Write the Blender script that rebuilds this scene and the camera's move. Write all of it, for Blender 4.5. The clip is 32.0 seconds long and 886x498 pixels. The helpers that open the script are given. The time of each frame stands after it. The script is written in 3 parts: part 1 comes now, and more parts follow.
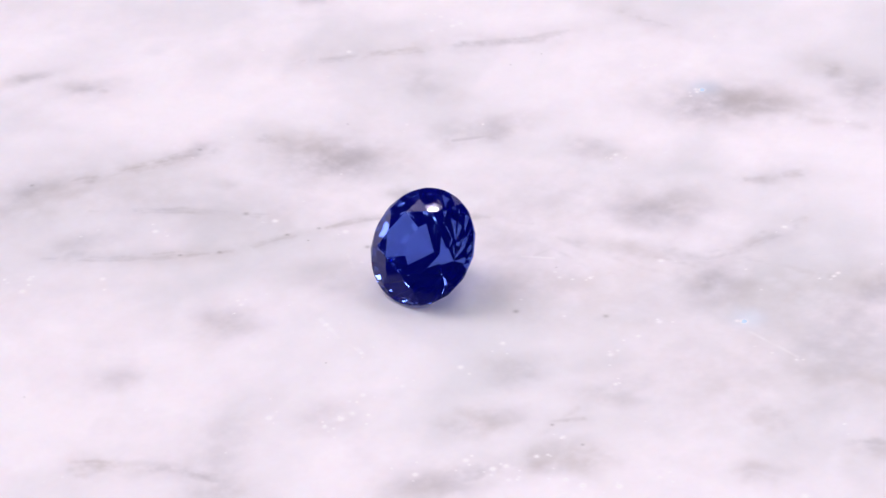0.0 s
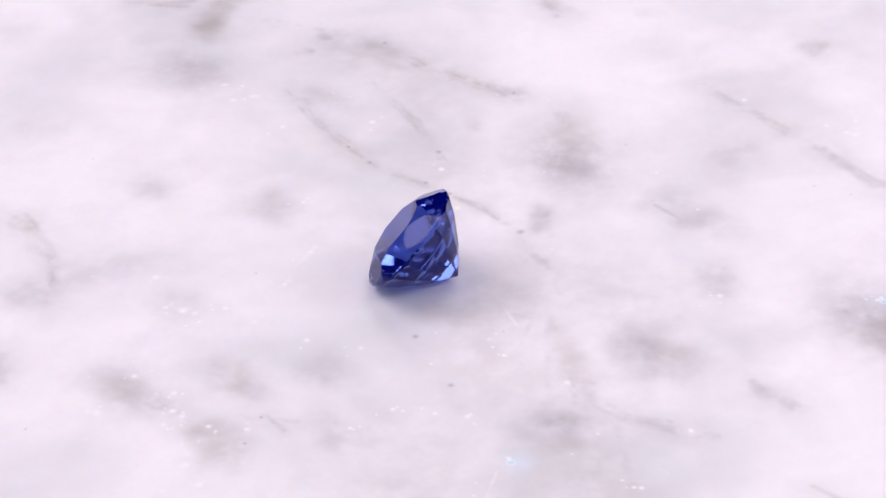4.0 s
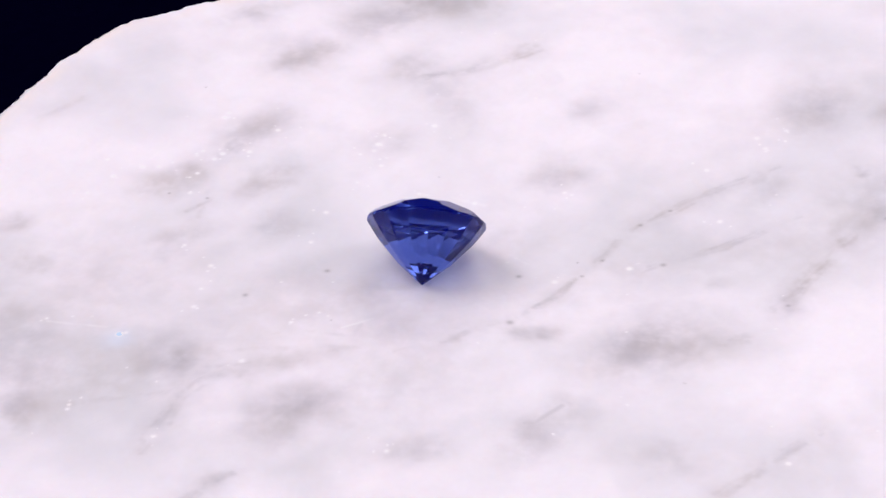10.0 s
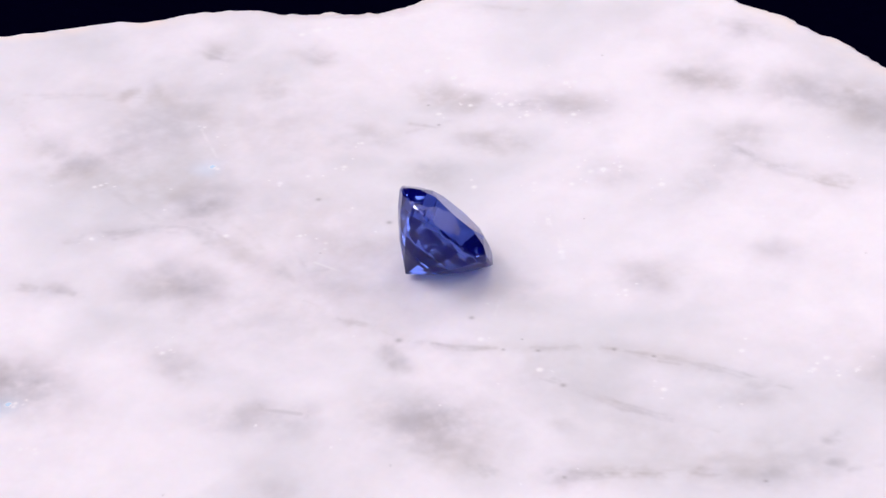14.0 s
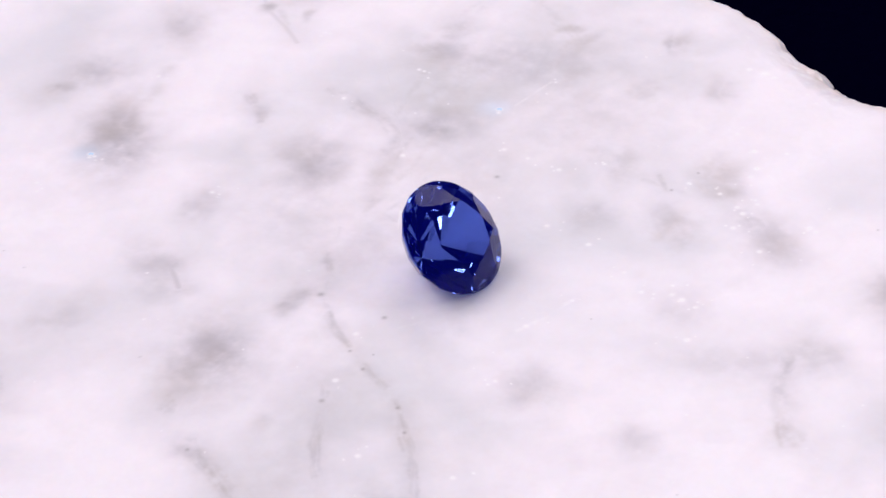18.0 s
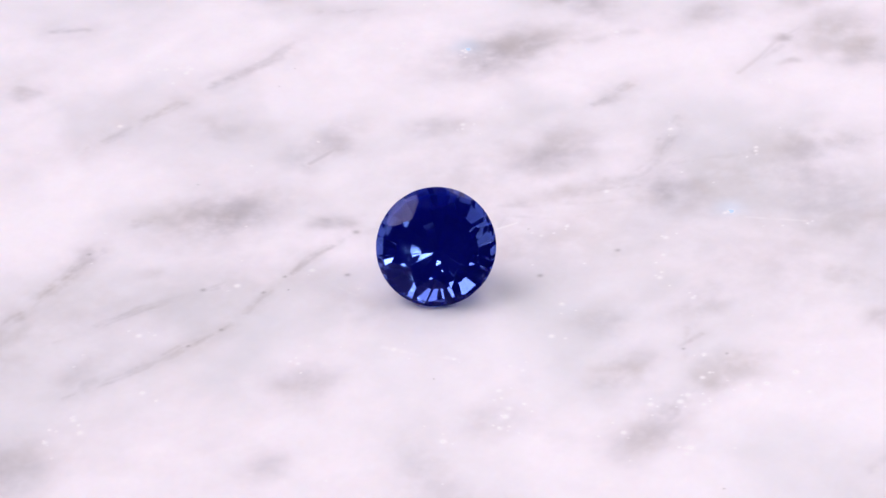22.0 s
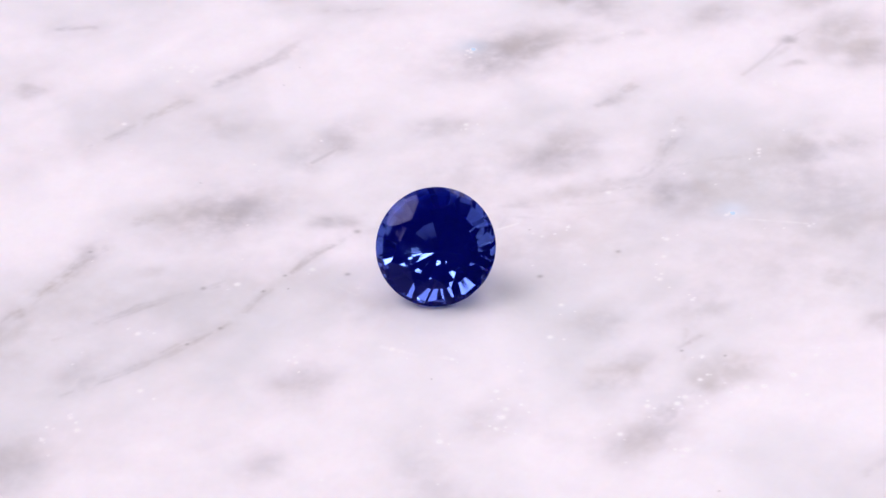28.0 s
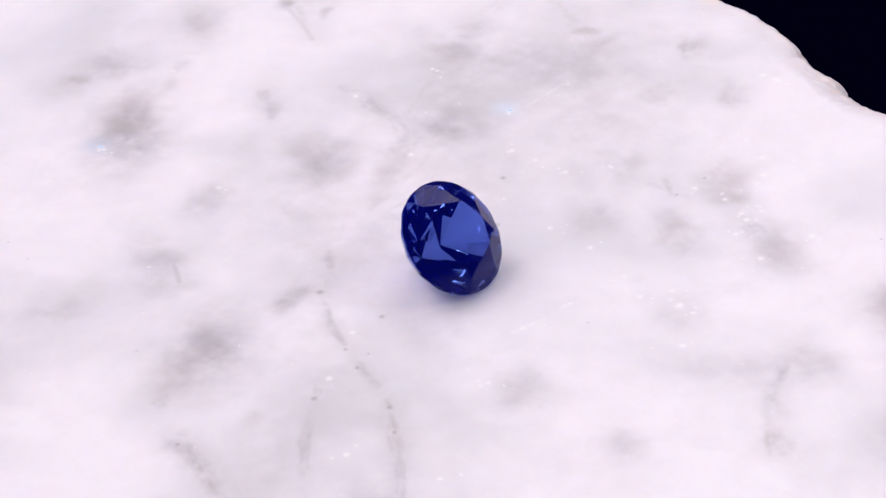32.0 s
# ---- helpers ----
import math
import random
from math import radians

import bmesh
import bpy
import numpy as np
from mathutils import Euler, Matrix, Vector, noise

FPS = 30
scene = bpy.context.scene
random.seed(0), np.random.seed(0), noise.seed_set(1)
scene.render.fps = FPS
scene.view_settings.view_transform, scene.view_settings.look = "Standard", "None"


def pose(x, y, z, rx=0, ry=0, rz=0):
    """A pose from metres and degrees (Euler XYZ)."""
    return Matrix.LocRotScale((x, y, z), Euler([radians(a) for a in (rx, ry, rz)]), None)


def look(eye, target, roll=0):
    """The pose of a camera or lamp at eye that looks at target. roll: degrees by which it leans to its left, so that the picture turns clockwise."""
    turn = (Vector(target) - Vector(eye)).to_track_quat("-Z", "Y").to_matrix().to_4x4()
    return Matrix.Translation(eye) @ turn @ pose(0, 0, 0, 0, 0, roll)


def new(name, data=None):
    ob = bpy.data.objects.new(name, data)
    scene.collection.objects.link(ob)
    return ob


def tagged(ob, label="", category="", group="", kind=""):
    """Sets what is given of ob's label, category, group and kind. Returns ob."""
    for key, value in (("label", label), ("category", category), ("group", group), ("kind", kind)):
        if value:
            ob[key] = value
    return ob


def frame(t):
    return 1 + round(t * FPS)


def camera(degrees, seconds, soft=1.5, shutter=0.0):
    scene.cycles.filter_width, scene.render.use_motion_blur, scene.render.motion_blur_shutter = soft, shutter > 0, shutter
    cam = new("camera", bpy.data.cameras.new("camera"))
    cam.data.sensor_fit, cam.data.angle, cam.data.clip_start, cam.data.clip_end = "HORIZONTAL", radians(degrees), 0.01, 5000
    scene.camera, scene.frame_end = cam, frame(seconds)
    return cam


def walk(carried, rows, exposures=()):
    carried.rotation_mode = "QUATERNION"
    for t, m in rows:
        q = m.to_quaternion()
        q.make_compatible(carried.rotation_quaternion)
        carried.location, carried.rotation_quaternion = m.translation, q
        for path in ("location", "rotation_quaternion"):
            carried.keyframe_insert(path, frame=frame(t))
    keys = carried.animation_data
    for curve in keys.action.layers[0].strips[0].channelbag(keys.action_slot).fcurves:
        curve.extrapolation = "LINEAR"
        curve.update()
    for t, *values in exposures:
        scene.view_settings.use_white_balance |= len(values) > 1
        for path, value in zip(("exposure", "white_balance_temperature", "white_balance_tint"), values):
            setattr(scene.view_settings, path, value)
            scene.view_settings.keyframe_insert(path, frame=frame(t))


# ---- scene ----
MM = 0.001

# ---- camera: stands still beside the turning slab ----
cam = camera(15.32, 32.0, 1.45)
EYE = (0.00000, -0.15034, 0.10267)
AIM = (0.00062, -0.00093, 0.00229)
STAND = look(EYE, AIM, -3.09)
walk(cam, [(0, STAND), (32, STAND)], [(0, 0.0), (32, 0.0)])

# the turn of the slab about its axis: seconds and degrees
TURN = [
    (0, -0.00), (1, -14.72), (2, -29.39), (2.5, -36.40), (3, -43.75), (3.5, -51.15), (6, -88.56), (7, -103.30),
    (8, -117.89), (9, -132.34), (10, -146.67), (11, -161.01), (12, -175.38), (13, -189.89),
    (14, -204.62), (17, -249.53), (18, -264.53), (19, -279.54), (20, -294.53), (21, -309.45),
    (22, -324.35), (23, -339.28), (24, -354.10), (24.5, -361.40), (24.7, -364.05), (24.85, -365.65),
    (25, -366.25), (25.15, -365.65), (25.3, -364.05), (25.5, -361.30), (28, -325.08), (29, -310.85),
    (30, -296.30), (31, -281.53), (32, -266.60),
]

# ---- world and lamps ----
world = bpy.data.worlds.new("dark_room")
scene.world = world
world.use_nodes = True
world.node_tree.nodes["Background"].inputs[0].default_value = (0.010, 0.010, 0.030, 1)
world.node_tree.nodes["Background"].inputs[1].default_value = 1.0


def lamp(name, eye, size, watts, colour=(0.995, 0.912, 1.004), shape="RECTANGLE", size_y=None, aim=(0, 0, 0.002)):
    data = bpy.data.lights.new(name, "AREA")
    data.shape, data.size, data.size_y = shape, size, size_y or size
    data.energy, data.color = watts, colour
    ob = new(name, data)
    ob.matrix_world = look(eye, aim)
    return ob


lamp("soft_box_left", (-0.285, 0.16, 0.37), 0.32, 1.55)
lamp("soft_box_right", (0.17, 0.29, 0.36), 0.30, 0.72)
lamp("side_panel_left", (-0.335, -0.117, 0.28), 0.105, 0.18)
lamp("side_panel_right", (0.3725, -0.029, 0.2452), 0.105, 0.48)
lamp("spot_lamp", (0.1111, 0.2338, 0.3854), 0.0050, 0.010, (1, 0.95, 0.86), "DISK")
lamp("spot_lamp", (0.2498, -0.2121, 0.3279), 0.0058, 0.022, (1, 0.97, 0.9), "DISK")
lamp("spot_lamp", (-0.1236, 0.2501, 0.3698), 0.0016, 0.0011, (1, 0.95, 0.86), "DISK")
lamp("spot_lamp", (0.1477, 0.018, 0.4398), 0.0034, 0.004, (1, 0.95, 0.86), "DISK")
lamp("spot_lamp", (0.2515, 0.3553, 0.1516), 0.0026, 0.003, (1, 0.95, 0.86), "DISK")
# unseen small lamps, scattered to add sparkle to the stone
for x, y, z in ((-0.2157, -0.111, 0.3957), (0.05, -0.22, 0.42), (-0.37, 0.02, 0.28), (0.38, 0.10, 0.24), (0.02, 0.36, 0.27),
                (0.15, -0.10, 0.46), (-0.12, -0.33, 0.36), (0.33, -0.30, 0.20), (-0.33, -0.27, 0.24),
                (-0.10, -0.42, 0.17), (0.12, -0.40, 0.27), (-0.02, -0.31, 0.50), (0.22, -0.33, 0.38), (-0.22, -0.38, 0.28)):
    lamp("spot_lamp", (x, y, z), 0.016, 0.05, (1, 0.97, 0.93), "DISK")
# unseen strips, added to brighten the middle of the stone
for x, y, z in ((-0.051, -0.289, 0.405), (-0.155, -0.304, 0.366), (0.044, -0.359, 0.374), (-0.046, -0.439, 0.235)):
    lamp("added_strip_lamp", (x, y, z), 0.06, 0.019, (1, 0.97, 0.95), "RECTANGLE", 0.009)


# ---- materials ----
def material(name):
    mat = bpy.data.materials.new(name)
    mat.use_nodes = True
    nt = mat.node_tree
    nt.nodes.clear()
    out = nt.nodes.new("ShaderNodeOutputMaterial")
    return mat, nt, out


def node(nt, kind, **values):
    n = nt.nodes.new(kind)
    for key, value in values.items():
        n.inputs[key.replace("_", " ")].default_value = value
    return n


def noise_node(nt, coords, scale, detail=3.0, rough=0.5, distortion=0.0):
    n = node(nt, "ShaderNodeTexNoise", Scale=scale, Detail=detail, Roughness=rough, Distortion=distortion)
    nt.links.new(coords, n.inputs["Vector"])
    return n.outputs["Fac"]


def ramp(nt, fac, stops):
    n = nt.nodes.new("ShaderNodeValToRGB")
    while len(n.color_ramp.elements) < len(stops):
        n.color_ramp.elements.new(0.5)
    for e, (at, c) in zip(n.color_ramp.elements, stops):
        e.position, e.color = at, (c, c, c, 1) if isinstance(c, (int, float)) else (*c, 1)
    nt.links.new(fac, n.inputs["Fac"])
    return n.outputs["Color"]


def blend(nt, fac, a, b, mode="MIX"):
    n = nt.nodes.new("ShaderNodeMix")
    n.data_type, n.blend_type = "RGBA", mode
    for at, value in ((0, fac), (6, a), (7, b)):
        if isinstance(value, (int, float)):
            n.inputs[at].default_value = value
        elif isinstance(value, tuple):
            n.inputs[at].default_value = (*value, 1)
        else:
            nt.links.new(value, n.inputs[at])
    return n.outputs[2]


def marble_material(name, rough, relief, warm_crust):
    mat, nt, out = material(name)
    coords = nt.nodes.new("ShaderNodeTexCoord").outputs["Object"]
    vein = nt.nodes.new("ShaderNodeAttribute")
    vein.attribute_name = "vein"
    speck = nt.nodes.new("ShaderNodeAttribute")
    speck.attribute_name = "speck"
    glint_scratch = nt.nodes.new("ShaderNodeAttribute")
    glint_scratch.attribute_name = "glint_scratch"
    zone = ramp(nt, noise_node(nt, coords, 75, 3, 0.5, 0.4), [(0.42, 0.0), (0.66, 1.0)])
    mottle = ramp(nt, noise_node(nt, coords, 300, 3, 0.5, 0.5), [(0.45, 0.0), (0.80, 1.0)])
    grain = ramp(nt, noise_node(nt, coords, 2600, 2, 0.5), [(0.35, 0.0), (0.7, 1.0)])
    base = blend(nt, zone, (0.95, 0.90, 0.955), (0.78, 0.765, 0.81))
    base = blend(nt, blend(nt, 0.14, (0, 0, 0), mottle), base, (0.64, 0.62, 0.65))
    base = blend(nt, blend(nt, 0.04, (0, 0, 0), grain), base, (0.60, 0.58, 0.60))
    hue = ramp(nt, noise_node(nt, coords, 150, 2, 0.5), [(0.42, (0.275, 0.262, 0.290)), (0.64, (0.330, 0.285, 0.250))])
    base = blend(nt, vein.outputs["Fac"], base, hue)
    base = blend(nt, speck.outputs["Fac"], base, (0.10, 0.085, 0.09))
    raw = nt.nodes.new("ShaderNodeAttribute")
    raw.attribute_name = "raw"
    cool = nt.nodes.new("ShaderNodeAttribute")
    cool.attribute_name = "cool"
    base = blend(nt, raw.outputs["Fac"], base, (0.93, 0.82, 0.76))
    base = blend(nt, cool.outputs["Fac"], base, (0.66, 0.76, 0.90))
    # white of scratches, and of glints and rim light put into the colour
    base = blend(nt, glint_scratch.outputs["Fac"], base, (0.97, 0.95, 0.97))
    # chipped crust of the broken side, warm seeping light put into its colour
    if warm_crust:
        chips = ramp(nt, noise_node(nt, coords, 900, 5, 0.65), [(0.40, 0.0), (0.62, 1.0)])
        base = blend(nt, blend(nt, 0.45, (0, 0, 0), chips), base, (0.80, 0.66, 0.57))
    bsdf = node(nt, "ShaderNodeBsdfPrincipled", IOR=1.5)
    nt.links.new(base, bsdf.inputs["Base Color"])
    bsdf.inputs["Subsurface Weight"].default_value = 0.25
    bsdf.inputs["Subsurface Radius"].default_value = (1.0, 0.75, 0.6)
    bsdf.inputs["Subsurface Scale"].default_value = 1.2 * MM
    gloss = nt.nodes.new("ShaderNodeMapRange")
    nt.links.new(noise_node(nt, coords, 800, 4), gloss.inputs["Value"])
    gloss.inputs["To Min"].default_value, gloss.inputs["To Max"].default_value = rough, rough + 0.25
    nt.links.new(gloss.outputs[0], bsdf.inputs["Roughness"])
    bump = node(nt, "ShaderNodeBump", Strength=relief, Distance=0.05 * MM)
    nt.links.new(noise_node(nt, coords, 2600, 5, 0.6), bump.inputs["Height"])
    nt.links.new(bump.outputs[0], bsdf.inputs["Normal"])
    nt.links.new(bsdf.outputs[0], out.inputs["Surface"])
    return mat


def gem_material():
    mat, nt, out = material("blue_sapphire")
    coords = nt.nodes.new("ShaderNodeTexCoord").outputs["Object"]
    zone = noise_node(nt, coords, 260, 2)
    colour = blend(nt, zone, (0.074, 0.130, 0.50), (0.095, 0.158, 0.57))
    glass = node(nt, "ShaderNodeBsdfPrincipled", IOR=1.77, Roughness=0.02)
    glass.inputs["Transmission Weight"].default_value = 1.0
    glass.inputs["Specular Tint"].default_value = (0.135, 0.13, 0.22, 1)
    nt.links.new(colour, glass.inputs["Base Color"])
    # a share of deep blue diffuse: inner light put into the colour of dark facets
    blue_floor = node(nt, "ShaderNodeBsdfDiffuse")
    blue_floor.inputs["Color"].default_value = (0.002, 0.003, 0.80, 1)
    mix = node(nt, "ShaderNodeMixShader", Fac=0.068)
    nt.links.new(glass.outputs[0], mix.inputs[1])
    nt.links.new(blue_floor.outputs[0], mix.inputs[2])
    nt.links.new(mix.outputs[0], out.inputs["Surface"])
    return mat


def cloth_material():
    mat, nt, out = material("navy_cloth")
    coords = nt.nodes.new("ShaderNodeTexCoord").outputs["Object"]
    fibre = noise_node(nt, coords, 900, 4, 0.6)
    nap = noise_node(nt, coords, 14, 3)
    colour = blend(nt, fibre, (0.0003, 0.0002, 0.0035), (0.0008, 0.0005, 0.0075))
    colour = blend(nt, blend(nt, 0.5, (0, 0, 0), nap), colour, (0.0005, 0.0004, 0.005))
    bsdf = node(nt, "ShaderNodeBsdfPrincipled", Roughness=1.0)
    bsdf.inputs["Specular IOR Level"].default_value = 0.0
    nt.links.new(colour, bsdf.inputs["Base Color"])
    nt.links.new(bsdf.outputs[0], out.inputs["Surface"])
    return mat


def crystal_material(name, colour):
    mat, nt, out = material(name)
    coords = nt.nodes.new("ShaderNodeTexCoord").outputs["Object"]
    tone = noise_node(nt, coords, 3000, 2)
    base = blend(nt, tone, colour, tuple(0.85 * c for c in colour))
    bsdf = node(nt, "ShaderNodeBsdfPrincipled", Roughness=0.45, IOR=1.5)
    nt.links.new(base, bsdf.inputs["Base Color"])
    nt.links.new(bsdf.outputs[0], out.inputs["Surface"])
    return mat


MARBLE = marble_material("polished_marble", 0.28, 0.15, False)
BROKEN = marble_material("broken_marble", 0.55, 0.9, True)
SAPPHIRE = gem_material()
CLOTH = cloth_material()
WHITE_CRYSTAL = crystal_material("white_glint_crystal", (0.98, 0.97, 0.98))
LINT = crystal_material("grey_lint", (0.022, 0.022, 0.027))
BLUE_CRYSTAL = crystal_material("blue_crystal", (0.62, 0.82, 1.0))


def part(name, bm, mat, parent, label=""):
    data = bpy.data.meshes.new(name)
    bm.to_mesh(data)
    bm.free()
    data.materials.append(mat)
    ob = new(name, data)
    ob.parent = parent
    return tagged(ob, label)


# ---- the dark cloth on which the turntable stands ----
SLAB_DEPTH = 26 * MM
PLATTER = 9 * MM
bm = bmesh.new()
bmesh.ops.create_grid(bm, x_segments=120, y_segments=120, size=0.7)
for v in bm.verts:
    v.co.z = -SLAB_DEPTH - PLATTER - 0.006 - 0.0004 * (1 + noise.noise(v.co * 9))
cloth = part("ground", bm, CLOTH, None)
tagged(cloth, "dark navy matte cloth under the turntable", "cloth", kind="structure")


# ---- turntable ----
def disc(radius, depth, top, round_by, segments=128):
    """A round plate with rounded rims, its upper face at the height top."""
    bm = bmesh.new()
    bmesh.ops.create_cone(bm, cap_ends=True, segments=segments, radius1=radius, radius2=radius, depth=depth, matrix=Matrix.Translation((0, 0, top - depth / 2)))
    rims = [e for e in bm.edges if abs(e.verts[0].co.z - e.verts[1].co.z) < 1e-9]
    bmesh.ops.bevel(bm, geom=rims, offset=round_by, segments=3, affect="EDGES", profile=0.5)
    return bm


turntable = new("turntable")
turntable.location = (0, 0, -SLAB_DEPTH)
tagged(turntable, "dark navy velvet-topped turntable carrying a marble slab", "turntable")
part("platter", disc(0.140, PLATTER, -0.0004, 1.5 * MM), CLOTH, turntable)
part("velvet_top", disc(0.136, 0.8 * MM, 0.0, 0.3 * MM), CLOTH, turntable)
part("foot", disc(0.060, 6 * MM, -PLATTER + 0.0002, 1 * MM), CLOTH, turntable)


def lint(x, y, size, seed):
    r = random.Random(seed)
    bm = bmesh.new()
    bmesh.ops.create_icosphere(bm, subdivisions=2, radius=size)
    for v in bm.verts:
        v.co = v.co * r.uniform(0.6, 1.15)
        v.co.z = v.co.z * 0.6
    low = min(v.co.z for v in bm.verts)
    for v in bm.verts:
        v.co += Vector((0, 0, -low))
    ob = part("lint_speck", bm, LINT, None)
    tagged(ob, "tiny grey lint speck on the dark turntable", "lint", "lint specks")
    return ob, Matrix.Translation((x * MM, y * MM, -SLAB_DEPTH))


SPECKS = [lint(14.0, -69.4, 0.45 * MM, 1), lint(-47.3, -60.4, 0.42 * MM, 2)]

# ---- marble slab ----
rng = np.random.default_rng(7)
LATTICE = rng.random((256, 256))


def value_noise(x, y):
    xi, yi = np.floor(x).astype(int), np.floor(y).astype(int)
    fx, fy = x - xi, y - yi
    fx, fy = fx * fx * (3 - 2 * fx), fy * fy * (3 - 2 * fy)
    a, b = LATTICE[xi % 256, yi % 256], LATTICE[(xi + 1) % 256, yi % 256]
    c, d = LATTICE[xi % 256, (yi + 1) % 256], LATTICE[(xi + 1) % 256, (yi + 1) % 256]
    return (a * (1 - fx) + b * fx) * (1 - fy) + (c * (1 - fx) + d * fx) * fy


def fractal(x, y, octaves=4, gain=0.55):
    total, amp, norm = np.zeros_like(x), 1.0, 0.0
    for k in range(octaves):
        total += amp * (value_noise(x * 2 ** k + 17.3 * k, y * 2 ** k + 5.1 * k) - 0.5)
        norm += amp
        amp *= gain
    return 2 * total / norm


def outline(deg):
    """The radius of the slab's broken rim in mm, by the angle in degrees."""
    a = np.mod(deg, 360.0)
    low = np.clip(216 - a, 0, None)
    high = np.clip(a - 324, 0, None)
    open_side = np.minimum(np.where(a < 216, low * 0.45, high * 0.40), 60)
    r = 34 + 14 * (1 - np.exp(-open_side / 14.0)) * (1 + open_side / 90)
    for at, wide, by in ((300, 12, -3.7), (283, 5, -0.8), (308, 6, -0.5), (270, 4, 0.5), (242, 3, -0.3), (222, 2, 0.3), (304, 8, 1.0), (232, 9, 0.4), (343, 8, 1.7), (328, 6, 1.0), (217, 3, 0.5), (220, 4, 0.5),
                         (219, 5, -0.45), (219, 3, 0.8), (266, 7, 0.5), (250, 3, -0.3), (288, 3, -0.2), (310, 3, -0.6), (343, 5, 1.0),
                         (253, 3.5, 0.31), (330, 7, -0.40), (296, 1.8, -0.35), (297, 3.5, -0.10), (212, 3.5, 0.54), (329, 1.8, -0.27), (240, 1.8, -0.25), (311, 1.8, 0.20),
                         (248, 1, -0.16), (316, 1.8, -0.25), (252, 1.8, 0.12), (229, 1, 0.19), (336, 1, -0.16), (291, 1.8, 0.09), (258, 1.8, 0.13), (227, 1, -0.12), (213, 1.8, -0.28), (322, 1.8, -0.12)):
        r = r + by * np.exp(-((a - at) / wide) ** 2)
    q = np.radians(a)
    jag = fractal(40 + 9 * np.cos(q), 40 + 9 * np.sin(q), 4, 0.6)
    fine = fractal(90 + 40 * np.cos(q), 90 + 40 * np.sin(q), 3, 0.6)
    return np.clip(r, 25, 52) + 0.28 * jag + 0.25 * fine


SEGMENTS, RINGS = 1800, 470
ANGLES = np.linspace(0, 360, SEGMENTS, endpoint=False)
COS, SIN = np.cos(np.radians(ANGLES)), np.sin(np.radians(ANGLES))
RIM = outline(ANGLES)
share = np.linspace(0.0015, 1, RINGS)[:, None]
PX, PY = share * RIM * COS, share * RIM * SIN          # mm
# coordinates bent a little, so that no vein runs clean
WX = PX + 0.24 * fractal(PX * 0.5 + 50, PY * 0.5 + 50) + 0.09 * fractal(PX * 1.9 + 80, PY * 1.9 + 20)
WY = PY + 0.24 * fractal(PX * 0.5 + 150, PY * 0.5 + 90) + 0.09 * fractal(PX * 1.9 + 30, PY * 1.9 + 110)
SX = WX + 0.6 * fractal(PX * 0.40 + 23, PY * 0.40 + 71, 4, 0.55)
SY = WY + 0.6 * fractal(PX * 0.40 + 123, PY * 0.40 + 37, 4, 0.55)
BEADS = np.clip(0.62 + 1.9 * fractal(PX * 0.75 + 5, PY * 0.75 + 28, 4, 0.65), 0.0, 1.7)
CLOUD = np.clip(1.0 + 0.95 * fractal(PX * 0.7 + 19, PY * 0.7 + 47, 4, 0.6), 0.4, 1.5)
VEIN = np.zeros_like(PX)
SPECK = np.zeros_like(PX)
GLINT_SCRATCH = np.zeros_like(PX)
COOL = np.zeros_like(PX)


def around(points, reach):
    """The part of the face that lies within reach of the points, in mm."""
    xs, ys = [p[0] for p in points], [p[1] for p in points]
    return np.nonzero((PX > min(xs) - reach) & (PX < max(xs) + reach) & (PY > min(ys) - reach) & (PY < max(ys) + reach))


def vein(width, strength, *points):
    """A grey vein through the points, in mm, with a soft halo."""
    core_w, halo_w = 0.62 * width + 0.02, 2.6 * width + 0.25
    on = around(points, 3 * halo_w + 0.4)
    x, y = WX[on], WY[on]
    near = np.full(x.shape, 1e9)
    for (ax, ay), (bx, by) in zip(points, points[1:]):
        dx, dy = bx - ax, by - ay
        k = np.clip(((x - ax) * dx + (y - ay) * dy) / (dx * dx + dy * dy + 1e-9), 0, 1)
        near = np.minimum(near, (x - ax - k * dx) ** 2 + (y - ay - k * dy) ** 2)
    line = 0.75 * BEADS[on] * np.exp(-near / (2 * core_w ** 2)) + 0.34 * CLOUD[on] * np.exp(-near / (2 * halo_w ** 2))
    VEIN[on] = np.maximum(VEIN[on], strength * line) + 0.12 * strength * line


def stain(x, y, long, short, angle, strength):
    """A soft grey patch in the stone."""
    c, s = math.cos(radians(angle)), math.sin(radians(angle))
    on = around([(x, y)], 4.2 * long + 0.5)
    u, v = (SX[on] - x) * c + (SY[on] - y) * s, (SY[on] - y) * c - (SX[on] - x) * s
    far = (u / long) ** 2 + (v / short) ** 2
    patch = strength * CLOUD[on] * (1.5 * np.exp(-1.1 * far) + 0.48 * np.exp(-0.26 * far))
    VEIN[on] = np.maximum(VEIN[on], patch) + 0.10 * patch


def streak(width, strength, *points):
    """A short unbroken mark with clean edges."""
    on = around(points, 4 * width)
    x, y = PX[on], PY[on]
    near = np.full(x.shape, 1e9)
    for (ax, ay), (bx, by) in zip(points, points[1:]):
        dx, dy = bx - ax, by - ay
        k = np.clip(((x - ax) * dx + (y - ay) * dy) / (dx * dx + dy * dy), 0, 1)
        near = np.minimum(near, (x - ax - k * dx) ** 2 + (y - ay - k * dy) ** 2)
    VEIN[on] = np.maximum(VEIN[on], strength * np.exp(-near / (2 * width ** 2)))


def dot(x, y, r=0.13):
    d = (PX - x) ** 2 + (PY - y) ** 2
    SPECK[:] = np.maximum(SPECK, 0.42 * np.exp(-d / (r * r)))


